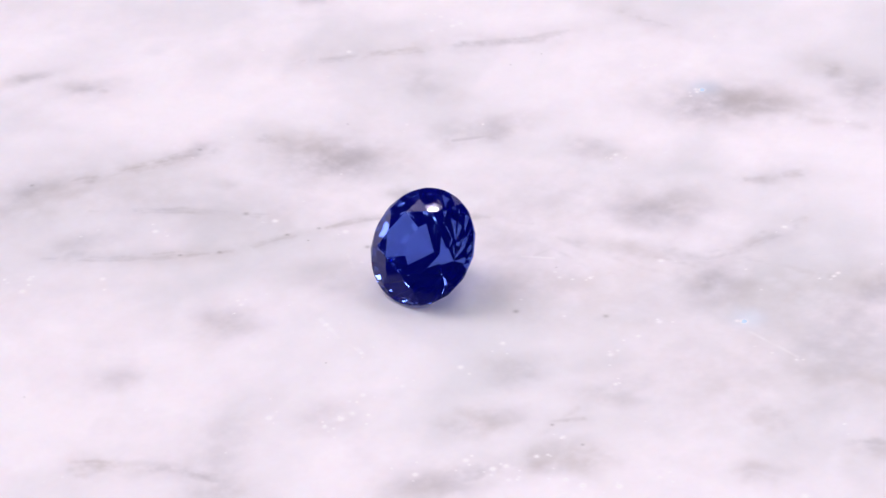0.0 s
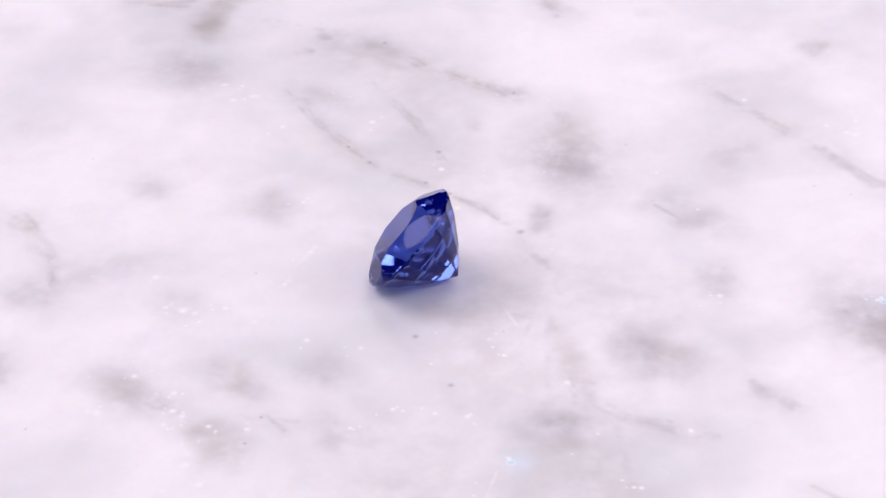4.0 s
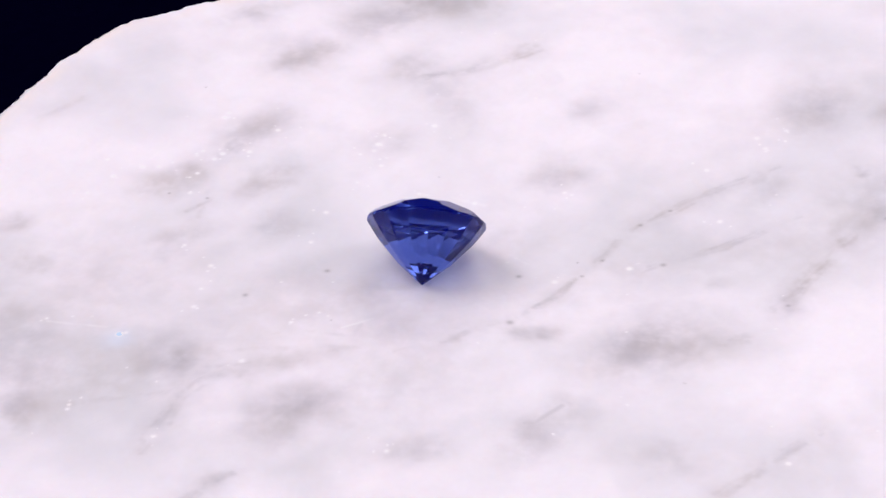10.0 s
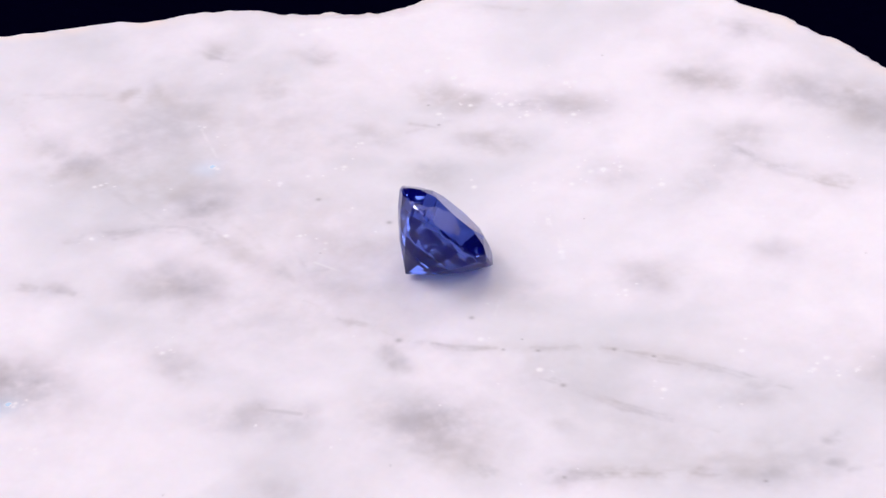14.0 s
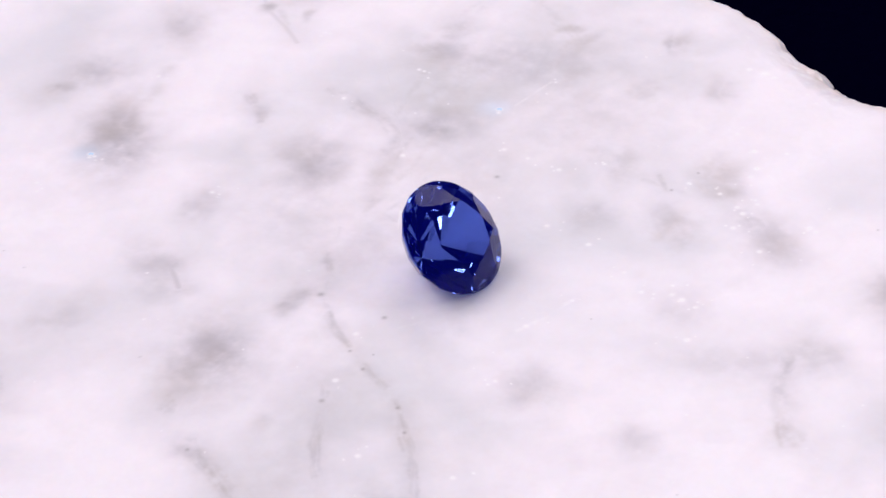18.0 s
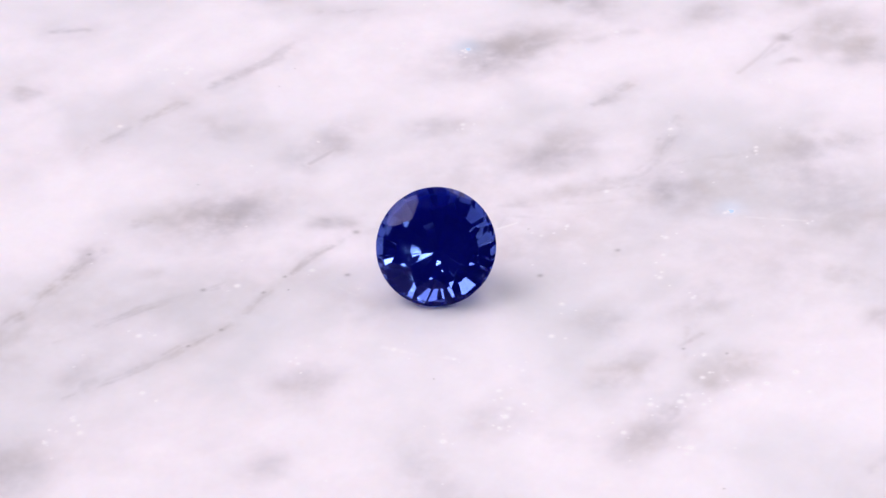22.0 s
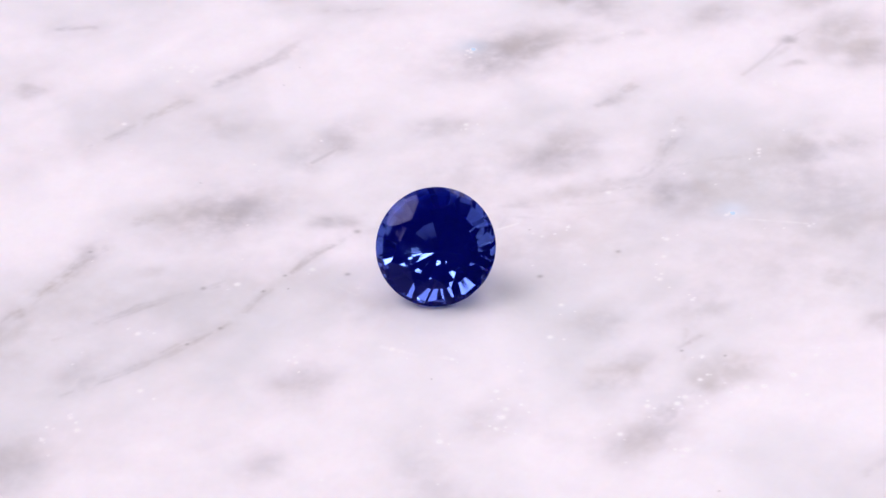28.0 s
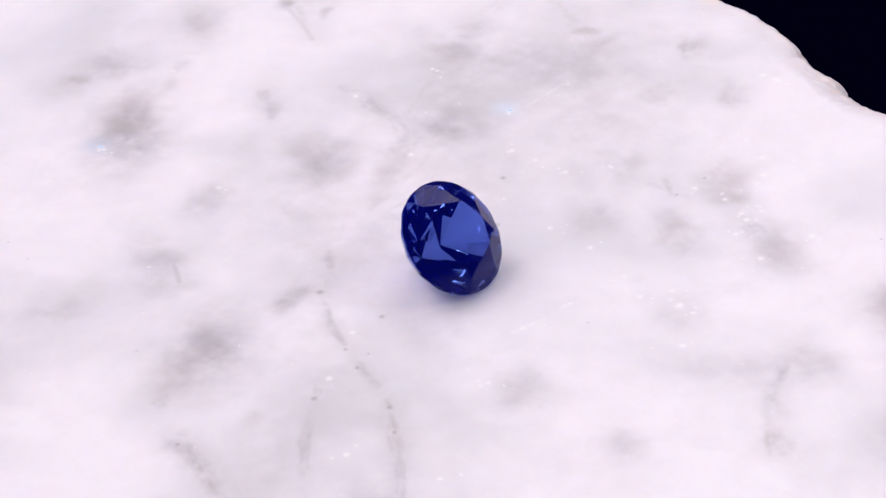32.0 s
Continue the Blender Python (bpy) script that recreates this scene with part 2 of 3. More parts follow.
stain(-27.84, -0.05, 2.09, 1.75, -173, 0.20)
stain(-11.12, -3.71, 1.64, 1.41, -161, 0.12)
stain(-11.51, -3.49, 1.06, 0.97, 81, 0.11)
stain(-11.54, -3.50, 1.26, 1.05, 158, 0.14)
stain(-11.59, -3.60, 1.23, 1.07, -158, 0.14)
stain(-11.51, -4.02, 1.14, 0.96, 84, 0.10)
stain(-11.65, -3.91, 1.05, 1.00, -139, 0.11)
stain(-11.84, -3.48, 1.31, 0.90, 124, 0.12)
stain(-17.20, -8.31, 1.17, 0.98, -117, 0.07)
stain(-17.29, -8.34, 1.35, 1.03, -163, 0.10)
stain(-17.16, -8.67, 1.04, 0.92, -124, 0.09)
stain(-17.35, -8.47, 1.30, 0.72, 169, 0.05)
stain(-17.60, -8.13, 1.34, 1.12, -165, 0.06)
stain(-17.27, -8.89, 1.14, 0.69, 107, 0.07)
stain(-17.89, -8.43, 1.37, 1.27, 107, 0.06)
stain(-6.51, -12.81, 1.25, 0.89, 22, 0.11)
stain(-5.84, -13.18, 1.17, 0.95, -166, 0.12)
stain(-11.45, -14.28, 3.22, 1.56, -98, 0.10)
vein(0.25, 0.26, (-14.88, -15.88), (-13.11, -16.75), (-11.23, -17.90))
vein(0.25, 0.25, (-15.69, -16.33), (-13.82, -16.56), (-12.34, -17.09), (-11.24, -17.89))
stain(-11.17, -18.83, 1.22, 0.77, 151, 0.15)
vein(0.2, 0.12, (-11.99, -17.31), (-11.36, -19.02), (-12.01, -19.71))
vein(0.25, 0.22, (-11.03, -17.92), (-12.57, -16.83), (-14.16, -16.14), (-16.48, -15.75), (-18.95, -16.18))
stain(-11.26, -19.09, 1.16, 0.71, -102, 0.15)
vein(0.25, 0.26, (-11.42, -17.95), (-12.81, -16.83), (-14.57, -16.03), (-16.74, -15.80), (-18.27, -16.26))
vein(0.22, 0.24, (-11.61, -17.76), (-13.54, -16.71), (-15.60, -16.08), (-18.48, -15.86))
vein(0.18, 0.32, (-11.50, -17.29), (-13.30, -16.60), (-15.31, -16.09), (-17.45, -15.65), (-18.84, -15.47))
vein(0.25, 0.2, (-11.99, -17.31), (-14.32, -16.09), (-16.40, -15.66), (-18.48, -15.89))
stain(-12.47, -18.64, 1.77, 1.12, 132, 0.11)
stain(-11.61, -19.20, 1.55, 1.03, -148, 0.14)
vein(0.3, 0.25, (-18.60, -16.76), (-17.48, -16.24), (-16.04, -16.08), (-14.29, -16.38), (-12.82, -17.13), (-11.07, -18.41))
stain(-7.41, -24.24, 1.54, 0.83, 172, 0.30)
vein(0.3, 0.3, (-6.36, -24.21), (-7.43, -24.35), (-9.50, -24.08))
stain(-7.43, -24.64, 0.95, 0.71, 15, 0.26)
stain(-7.98, -24.60, 1.41, 0.84, 179, 0.23)
stain(-7.08, -24.91, 1.20, 0.77, -148, 0.28)
stain(-9.24, -24.46, 0.85, 0.47, 109, 0.16)
stain(-13.97, -24.30, 3.37, 1.34, 166, 0.15)
vein(0.4, 0.15, (-12.53, -25.74), (-15.22, -24.40), (-18.72, -23.76))
stain(-17.99, -23.49, 2.54, 1.27, 147, 0.22)
stain(-17.31, -24.48, 4.17, 0.96, 169, 0.27)
stain(-17.82, -24.38, 3.05, 1.63, 162, 0.28)
stain(-21.15, -22.96, 1.68, 1.33, -160, 0.12)
stain(1.83, -13.38, 0.82, 0.69, 160, 0.15)
stain(1.69, -13.62, 1.32, 0.61, -155, 0.16)
stain(2.34, -13.65, 1.66, 0.74, 179, 0.18)
stain(1.49, -13.78, 1.34, 0.76, 20, 0.17)
stain(2.17, -13.78, 1.27, 0.65, -163, 0.18)
stain(2.34, -13.78, 1.08, 0.76, -173, 0.20)
stain(2.01, -13.92, 1.32, 0.68, -176, 0.20)
stain(1.94, -13.98, 1.06, 0.96, 163, 0.16)
vein(0.3, 0.18, (1.59, -17.59), (-1.93, -18.78))
vein(0.35, 0.2, (3.63, -17.83), (0.21, -18.14), (-2.27, -18.96))
vein(0.3, 0.16, (-1.66, -19.20), (0.92, -18.09), (3.22, -17.68), (5.27, -17.48), (8.07, -17.86))
stain(1.07, -18.32, 0.59, 0.38, -146, 0.28)
stain(-0.25, -18.47, 1.65, 1.08, -172, 0.14)
vein(0.4, 0.18, (2.79, -17.68), (-0.27, -18.53), (-2.14, -19.45))
stain(-1.14, -18.71, 1.48, 0.70, -158, 0.18)
stain(-0.87, -19.08, 1.91, 0.72, -163, 0.22)
stain(-0.78, -19.13, 2.03, 1.01, -167, 0.25)
vein(0.25, 0.12, (8.88, -28.30), (5.83, -28.57), (4.94, -29.59))
stain(-8.06, -30.67, 1.94, 0.93, 171, 0.15)
stain(4.03, -9.25, 1.28, 1.18, 157, 0.12)
stain(4.35, -9.24, 1.94, 1.47, -121, 0.07)
stain(4.40, -9.26, 1.31, 0.88, 165, 0.10)
stain(3.98, -9.63, 1.35, 1.20, -155, 0.13)
stain(4.45, -9.47, 1.22, 0.90, 157, 0.15)
stain(9.45, -11.73, 0.84, 0.70, 152, 0.14)
stain(9.78, -11.60, 2.04, 0.96, -142, 0.12)
stain(8.86, -12.41, 1.80, 0.78, 159, 0.15)
vein(0.2, 0.14, (7.09, -13.16), (5.36, -15.06))
vein(0.15, 0.25, (7.30, -14.09), (5.62, -14.27))
stain(9.89, -12.09, 0.91, 0.73, -109, 0.12)
stain(5.05, -17.14, 1.02, 0.75, 162, 0.17)
stain(5.03, -17.22, 0.85, 0.63, -160, 0.17)
stain(5.51, -17.10, 1.16, 0.90, -167, 0.14)
stain(5.21, -17.22, 0.92, 0.77, 109, 0.12)
stain(5.29, -17.23, 0.82, 0.57, 119, 0.17)
stain(5.32, -17.22, 1.26, 0.95, -140, 0.15)
stain(5.15, -17.32, 0.98, 0.85, -122, 0.14)
stain(5.36, -17.50, 1.16, 0.75, -145, 0.17)
stain(15.75, -19.33, 1.13, 0.56, 175, 0.15)
stain(15.75, -20.01, 0.64, 0.59, 118, 0.18)
stain(8.77, -4.00, 3.99, 2.39, 180, 0.07)
stain(16.90, -14.78, 0.81, 0.61, 108, 0.11)
stain(16.63, -15.10, 1.07, 0.89, -115, 0.12)
stain(16.81, -15.17, 0.69, 0.53, -122, 0.12)
stain(16.96, -15.03, 1.25, 0.63, 124, 0.12)
stain(17.05, -15.02, 0.87, 0.71, 148, 0.14)
stain(21.97, -6.12, 2.01, 1.61, 148, 0.12)
stain(16.93, -15.37, 1.07, 0.87, 80, 0.12)
stain(17.03, -15.27, 1.16, 0.55, -98, 0.12)
stain(21.40, -9.23, 4.06, 2.67, 80, 0.16)
stain(22.27, -7.74, 3.10, 1.63, 114, 0.15)
vein(0.3, 0.18, (24.45, -2.72), (22.62, -5.72), (21.90, -8.81), (22.41, -11.45), (23.59, -13.00))
stain(21.90, -11.37, 2.33, 1.45, 163, 0.14)
vein(0.2, 0.14, (18.80, -18.18), (17.53, -15.73))
vein(0.2, 0.2, (25.94, -10.96), (23.43, -12.01))
vein(0.12, 0.3, (22.32, -17.61), (21.31, -17.33))
stain(21.99, -17.40, 0.85, 0.31, 168, 0.28)
stain(21.65, -17.96, 0.85, 0.47, 176, 0.15)
stain(21.98, -17.99, 0.94, 0.55, 147, 0.22)
vein(0.25, 0.18, (31.32, -8.52), (28.85, -10.42), (25.80, -11.49), (23.09, -12.41))
vein(0.25, 0.14, (30.98, -9.75), (27.75, -10.86), (24.34, -12.16))
stain(5.67, -1.31, 4.71, 1.89, 164, 0.10)
vein(0.2, 0.15, (7.81, 0.96), (6.65, 1.99), (5.66, 1.36))
vein(0.3, 0.13, (6.50, 3.38), (8.89, 1.70), (11.20, -0.24), (13.97, -1.87))
stain(10.87, 1.57, 2.25, 0.77, 159, 0.10)
vein(0.3, 0.22, (13.34, 1.15), (10.92, 1.60), (9.76, 2.19))
vein(0.25, 0.2, (8.23, 2.49), (10.38, 1.82), (12.64, 0.96), (14.43, 0.42))
vein(0.18, 0.2, (9.40, 1.83), (10.87, 1.14), (12.52, 0.62), (14.34, -0.55))
vein(0.25, 0.15, (8.48, 2.63), (10.90, 1.57), (13.29, 0.82), (14.69, 0.29))
vein(0.25, 0.18, (15.52, 0.19), (13.41, 0.46), (11.29, 1.35), (9.36, 1.99))
vein(0.2, 0.16, (14.91, 0.05), (10.74, 1.29))
stain(14.93, -1.91, 2.16, 1.34, -121, 0.17)
vein(0.16, 0.22, (9.32, 1.89), (11.47, 1.11), (13.60, 0.34), (15.45, 0.05), (16.76, 0.60), (18.45, 1.69), (20.32, 2.78))
stain(15.06, -2.32, 0.91, 0.74, 57, 0.26)
stain(15.36, -2.09, 1.18, 0.87, -124, 0.25)
stain(15.44, -2.10, 1.57, 0.66, -172, 0.18)
stain(15.52, -2.25, 1.93, 1.30, 147, 0.17)
stain(15.73, -2.17, 1.88, 1.32, 23, 0.18)
vein(0.2, 0.18, (20.55, 2.92), (19.00, 2.14), (17.12, 1.15), (14.94, 0.63), (13.08, 0.81), (10.64, 1.53))
stain(15.98, -2.20, 2.01, 1.50, 168, 0.20)
stain(15.68, -3.82, 2.53, 1.12, -172, 0.14)
stain(15.97, -3.52, 2.71, 0.99, 126, 0.14)
vein(0.3, 0.14, (19.81, 3.00), (17.59, 1.40), (16.11, -0.25), (15.44, -2.29))
vein(0.2, 0.15, (14.88, -0.45), (17.55, 0.86), (19.88, 2.47))
vein(0.2, 0.2, (16.37, 0.33), (17.66, 1.40), (18.71, 2.47))
vein(0.16, 0.26, (15.94, 0.20), (17.68, 1.34), (19.41, 2.48), (20.97, 3.35))
vein(0.15, 0.2, (20.60, 3.50), (18.75, 2.01), (16.62, 0.65))
vein(0.3, 0.15, (21.89, -2.38), (19.43, -1.14), (16.60, 0.29))
vein(0.2, 0.22, (20.93, 3.77), (19.69, 2.72), (17.72, 1.57))
stain(19.40, -3.20, 3.70, 2.20, 157, 0.11)
stain(21.61, -5.07, 1.43, 1.16, -140, 0.15)
stain(23.09, -3.52, 2.17, 1.83, 76, 0.12)
stain(23.04, -4.00, 1.80, 1.39, 114, 0.13)
stain(24.27, -2.92, 1.73, 0.64, -159, 0.17)
vein(0.3, 0.13, (30.58, -7.77), (27.87, -5.45), (25.58, -3.38))
vein(0.25, 0.18, (26.61, -5.04), (29.06, -7.11), (31.49, -9.04))
vein(0.25, 0.14, (32.79, 5.91), (27.37, 5.14))
stain(33.65, 4.51, 2.17, 1.75, -86, 0.13)
stain(37.53, 9.64, 2.92, 1.32, -161, 0.16)
stain(4.48, 2.62, 3.91, 2.56, 161, 0.10)
vein(0.3, 0.13, (3.25, 5.72), (5.10, 3.70), (7.13, 1.44), (8.61, -0.09), (10.84, -1.34))
stain(11.47, 5.67, 1.61, 0.90, 167, 0.14)
vein(0.4, 0.1, (12.57, 3.23), (11.26, 4.81), (11.50, 9.25))
stain(11.94, 5.45, 1.60, 1.53, 128, 0.20)
stain(12.48, 5.35, 1.69, 1.45, -140, 0.18)
stain(12.69, 5.19, 1.76, 1.32, 29, 0.20)
stain(12.72, 5.39, 2.15, 1.12, 167, 0.23)
stain(13.06, 5.40, 2.34, 1.63, -168, 0.18)
stain(13.19, 5.40, 2.18, 1.45, 170, 0.15)
stain(13.63, 5.22, 1.99, 1.06, 175, 0.22)
stain(13.45, 5.69, 2.24, 1.29, 174, 0.26)
stain(14.05, 6.46, 1.82, 0.64, -141, 0.12)
stain(19.30, 8.01, 0.69, 0.57, 175, 0.20)
vein(0.15, 0.22, (21.20, 8.35), (19.80, 8.11), (18.22, 8.15))
vein(0.15, 0.25, (21.40, 8.16), (19.76, 8.11), (18.26, 7.97))
vein(0.25, 0.18, (18.21, 8.04), (19.85, 8.18), (21.48, 8.19))
vein(0.15, 0.2, (21.34, 8.43), (18.69, 8.08))
vein(0.2, 0.2, (19.19, 8.21), (20.49, 8.46), (21.50, 8.60))
stain(16.71, 16.08, 1.86, 1.07, 169, 0.33)
stain(19.08, 15.70, 1.75, 0.64, 169, 0.38)
stain(18.15, 16.78, 2.32, 1.43, 170, 0.42)
stain(18.59, 16.64, 1.86, 1.29, 174, 0.36)
stain(18.60, 16.68, 2.45, 1.07, 176, 0.38)
stain(18.87, 17.00, 2.70, 1.03, 163, 0.42)
vein(0.5, 0.14, (20.49, 16.40), (22.62, 14.28), (26.41, 12.85))
stain(24.44, 19.61, 0.96, 0.59, 132, 0.28)
stain(26.32, 17.21, 1.73, 1.57, 131, 0.20)
vein(0.2, 0.2, (24.47, 20.16), (26.00, 18.90))
stain(30.45, 11.80, 1.72, 1.03, 169, 0.18)
vein(0.2, 0.26, (2.47, 5.41), (0.90, 5.58))
vein(0.2, 0.18, (5.64, 4.58), (3.26, 5.38), (0.53, 5.62), (-0.64, 6.15))
stain(2.48, 5.54, 0.54, 0.46, -180, 0.18)
stain(9.04, 12.22, 1.27, 0.96, 117, 0.10)
stain(9.56, 12.12, 1.10, 0.54, 149, 0.10)
stain(9.57, 12.13, 1.75, 0.66, 136, 0.08)
stain(9.70, 12.14, 1.66, 1.38, -139, 0.07)
stain(9.79, 12.08, 1.52, 0.75, 129, 0.11)
stain(9.64, 12.33, 1.31, 0.76, 128, 0.08)
stain(4.34, 15.05, 1.44, 1.17, 40, 0.11)
stain(4.37, 15.08, 2.28, 0.93, -148, 0.11)
stain(9.76, 12.35, 1.60, 0.81, 146, 0.15)
stain(9.72, 12.53, 1.35, 0.79, 148, 0.11)
stain(4.28, 15.30, 2.06, 1.40, -172, 0.11)
stain(4.54, 15.50, 2.32, 1.09, -155, 0.11)
stain(4.48, 15.70, 2.10, 0.59, -154, 0.11)
stain(15.52, 16.72, 2.85, 1.74, 171, 0.12)
vein(0.18, 0.28, (12.81, 28.12), (13.84, 27.10), (15.37, 26.12))
stain(11.30, 32.81, 1.38, 0.96, 131, 0.28)
vein(0.15, 0.22, (2.20, 5.41), (0.74, 5.56))
stain(-0.38, 7.54, 0.86, 0.61, 166, 0.22)
stain(-0.41, 7.70, 0.73, 0.60, 133, 0.20)
stain(-0.84, 7.68, 0.92, 0.63, 139, 0.18)
stain(-0.73, 7.80, 0.80, 0.56, 132, 0.18)
stain(-0.83, 7.83, 1.05, 0.71, 133, 0.18)
stain(-1.04, 7.89, 1.27, 0.58, 150, 0.18)
stain(-0.82, 8.02, 0.92, 0.57, 132, 0.26)
vein(0.13, 0.4, (4.00, 14.23), (2.66, 13.99), (1.30, 13.74))
vein(0.13, 0.4, (4.12, 14.13), (2.91, 14.11), (1.31, 14.00))
vein(0.13, 0.4, (4.22, 14.47), (3.00, 14.15), (1.47, 13.78))
vein(0.14, 0.4, (4.04, 14.52), (2.83, 14.27), (1.53, 14.06))
vein(0.15, 0.4, (1.44, 14.14), (2.94, 14.32), (3.95, 14.52))
vein(0.13, 0.38, (1.28, 14.23), (2.67, 14.37), (3.61, 14.56))
vein(0.14, 0.4, (1.56, 14.19), (2.74, 14.45), (4.09, 14.76))
stain(2.25, 14.82, 2.06, 0.99, -164, 0.10)
stain(3.93, 14.97, 2.06, 0.94, -172, 0.11)
stain(3.28, 15.21, 2.42, 1.23, -173, 0.11)
stain(0.29, 20.78, 1.75, 0.96, 128, 0.10)
stain(-0.46, 20.91, 1.25, 0.84, -95, 0.13)
vein(0.13, 0.24, (-1.10, 24.57), (-3.43, 24.33), (-6.60, 23.90))
vein(0.13, 0.25, (0.03, 24.51), (-2.15, 24.39), (-4.82, 24.30), (-7.37, 23.98))
vein(0.25, 0.28, (-7.11, 24.23), (-5.02, 24.42), (-2.93, 24.69), (-0.14, 24.74))
vein(0.15, 0.26, (-0.23, 24.96), (-2.30, 24.58), (-4.49, 24.66))
vein(0.12, 0.26, (-7.35, 24.24), (-4.94, 24.49), (-2.58, 24.74), (-0.27, 24.98))
vein(0.2, 0.25, (-7.24, 24.24), (-4.42, 24.57), (-0.78, 24.91))
vein(0.3, 0.2, (4.87, 25.17), (2.70, 25.01))
vein(0.3, 0.26, (3.19, 25.32), (5.18, 25.25), (7.54, 25.16))
vein(0.3, 0.25, (2.15, 24.97), (4.42, 25.29), (6.74, 25.50), (9.22, 26.02))
vein(0.3, 0.3, (2.66, 25.28), (4.77, 25.47), (6.87, 25.53), (8.61, 25.55))
stain(-6.69, 32.16, 1.05, 0.85, -142, 0.33)
vein(0.25, 0.3, (-1.30, 37.54), (0.45, 36.22))
stain(-4.85, 12.19, 2.08, 1.67, -162, 0.34)
stain(-5.21, 12.60, 1.77, 1.25, 156, 0.34)
stain(-4.70, 12.84, 1.90, 1.39, -176, 0.34)
stain(-5.03, 12.74, 1.54, 1.28, 169, 0.36)
stain(-5.50, 12.75, 2.42, 1.32, 152, 0.38)
stain(-5.44, 13.07, 2.51, 1.15, 151, 0.38)
stain(-5.99, 13.02, 2.37, 1.39, 156, 0.33)
vein(0.3, 0.26, (-8.43, 15.08), (-7.09, 14.06), (-5.77, 13.10))
vein(0.25, 0.26, (-5.83, 13.39), (-6.98, 14.21), (-8.51, 15.00))
vein(0.3, 0.22, (-6.89, 13.33), (-8.50, 14.64))
vein(0.25, 0.25, (-6.79, 12.94), (-8.24, 14.16), (-9.25, 15.32))
vein(0.3, 0.2, (-7.64, 14.19), (-8.14, 14.84))
vein(0.3, 0.23, (-7.13, 13.78), (-8.47, 14.66), (-9.85, 15.25))
vein(0.25, 0.22, (-7.34, 14.15), (-9.16, 15.51))
vein(0.4, 0.2, (-9.36, 15.65), (-8.25, 14.89), (-7.15, 14.13))
stain(-13.44, 14.17, 0.85, 0.60, 37, 0.18)
vein(0.25, 0.36, (-12.55, 14.55), (-13.44, 14.11), (-14.70, 13.65))
stain(-13.92, 14.24, 1.22, 0.61, -153, 0.20)
vein(0.3, 0.28, (-19.32, 22.01), (-20.52, 21.57))
stain(-20.20, 22.40, 1.03, 0.54, -177, 0.25)
stain(-20.59, 22.42, 1.45, 0.93, -172, 0.20)
stain(-23.74, 23.79, 1.25, 0.53, -154, 0.22)
vein(0.13, 0.28, (4.72, 5.23), (2.61, 5.69), (0.81, 5.69), (-0.56, 6.18), (-2.55, 5.96), (-4.36, 6.05), (-6.33, 5.25), (-8.33, 4.50), (-10.27, 3.66), (-12.10, 3.27), (-13.92, 3.22), (-15.77, 3.25), (-17.23, 3.53))
vein(0.13, 0.26, (-19.80, 3.64), (-16.68, 3.53), (-14.06, 3.49), (-11.70, 3.27), (-9.51, 4.18), (-6.51, 5.34), (-3.83, 5.88), (-0.63, 6.08), (1.32, 5.69), (2.66, 5.22))
vein(0.13, 0.26, (-2.89, 6.30), (-4.55, 6.05), (-6.53, 5.14), (-8.56, 4.54), (-10.93, 3.45), (-13.75, 3.13), (-15.07, 3.17), (-16.79, 3.65))
vein(0.13, 0.28, (-1.96, 6.16), (-3.79, 6.05), (-6.54, 5.17), (-8.64, 4.39), (-10.83, 3.36), (-12.10, 3.25), (-13.98, 3.09), (-15.34, 3.04), (-17.77, 3.45))
vein(0.13, 0.28, (-20.59, 3.35), (-16.70, 3.16), (-13.83, 3.24), (-11.33, 3.40), (-8.77, 4.53), (-6.31, 5.31), (-4.19, 5.94), (-2.47, 6.02))
vein(0.12, 0.26, (-21.05, 3.40), (-17.87, 3.21), (-14.06, 3.19), (-11.53, 3.52), (-9.63, 4.26), (-7.73, 5.00), (-5.97, 5.24), (-3.88, 5.92))
vein(0.13, 0.28, (-21.84, 3.70), (-19.35, 3.62), (-16.89, 3.33), (-13.94, 3.17), (-11.88, 3.33), (-10.29, 3.48), (-8.25, 4.56), (-6.29, 5.28), (-4.35, 5.88), (-2.50, 5.96))
vein(0.12, 0.2, (-8.50, 6.91), (-10.55, 7.24), (-12.43, 7.83), (-14.47, 8.01), (-15.76, 8.06))
vein(0.13, 0.22, (-10.58, 7.29), (-12.43, 7.90), (-14.15, 8.23), (-17.24, 8.02))
stain(-11.89, 10.37, 0.89, 0.60, 169, 0.12)
vein(0.12, 0.25, (-9.75, 6.76), (-10.91, 7.18), (-12.66, 7.76), (-14.80, 7.79), (-16.63, 7.86), (-18.43, 8.08))
vein(0.13, 0.24, (-9.74, 7.05), (-10.89, 7.31), (-12.42, 7.65), (-14.68, 8.15), (-16.94, 8.09), (-18.51, 8.00))
vein(0.12, 0.22, (-18.63, 8.14), (-16.01, 8.06), (-12.68, 7.95), (-10.00, 7.20))
vein(0.12, 0.2, (-18.44, 8.18), (-16.49, 8.23), (-14.54, 7.92), (-12.58, 7.48), (-10.32, 7.26))
vein(0.12, 0.24, (-19.32, 8.38), (-16.08, 8.27), (-12.99, 7.66), (-10.28, 7.10))
vein(0.25, 0.28, (-12.72, 14.51), (-14.32, 13.56), (-16.17, 12.79), (-17.63, 11.91))
vein(0.16, 0.42, (-18.64, 12.09), (-17.02, 12.86), (-15.07, 13.73), (-13.59, 14.21), (-12.83, 14.64))
vein(0.25, 0.36, (-19.31, 11.99), (-17.60, 12.61), (-15.46, 13.54), (-13.04, 14.50))
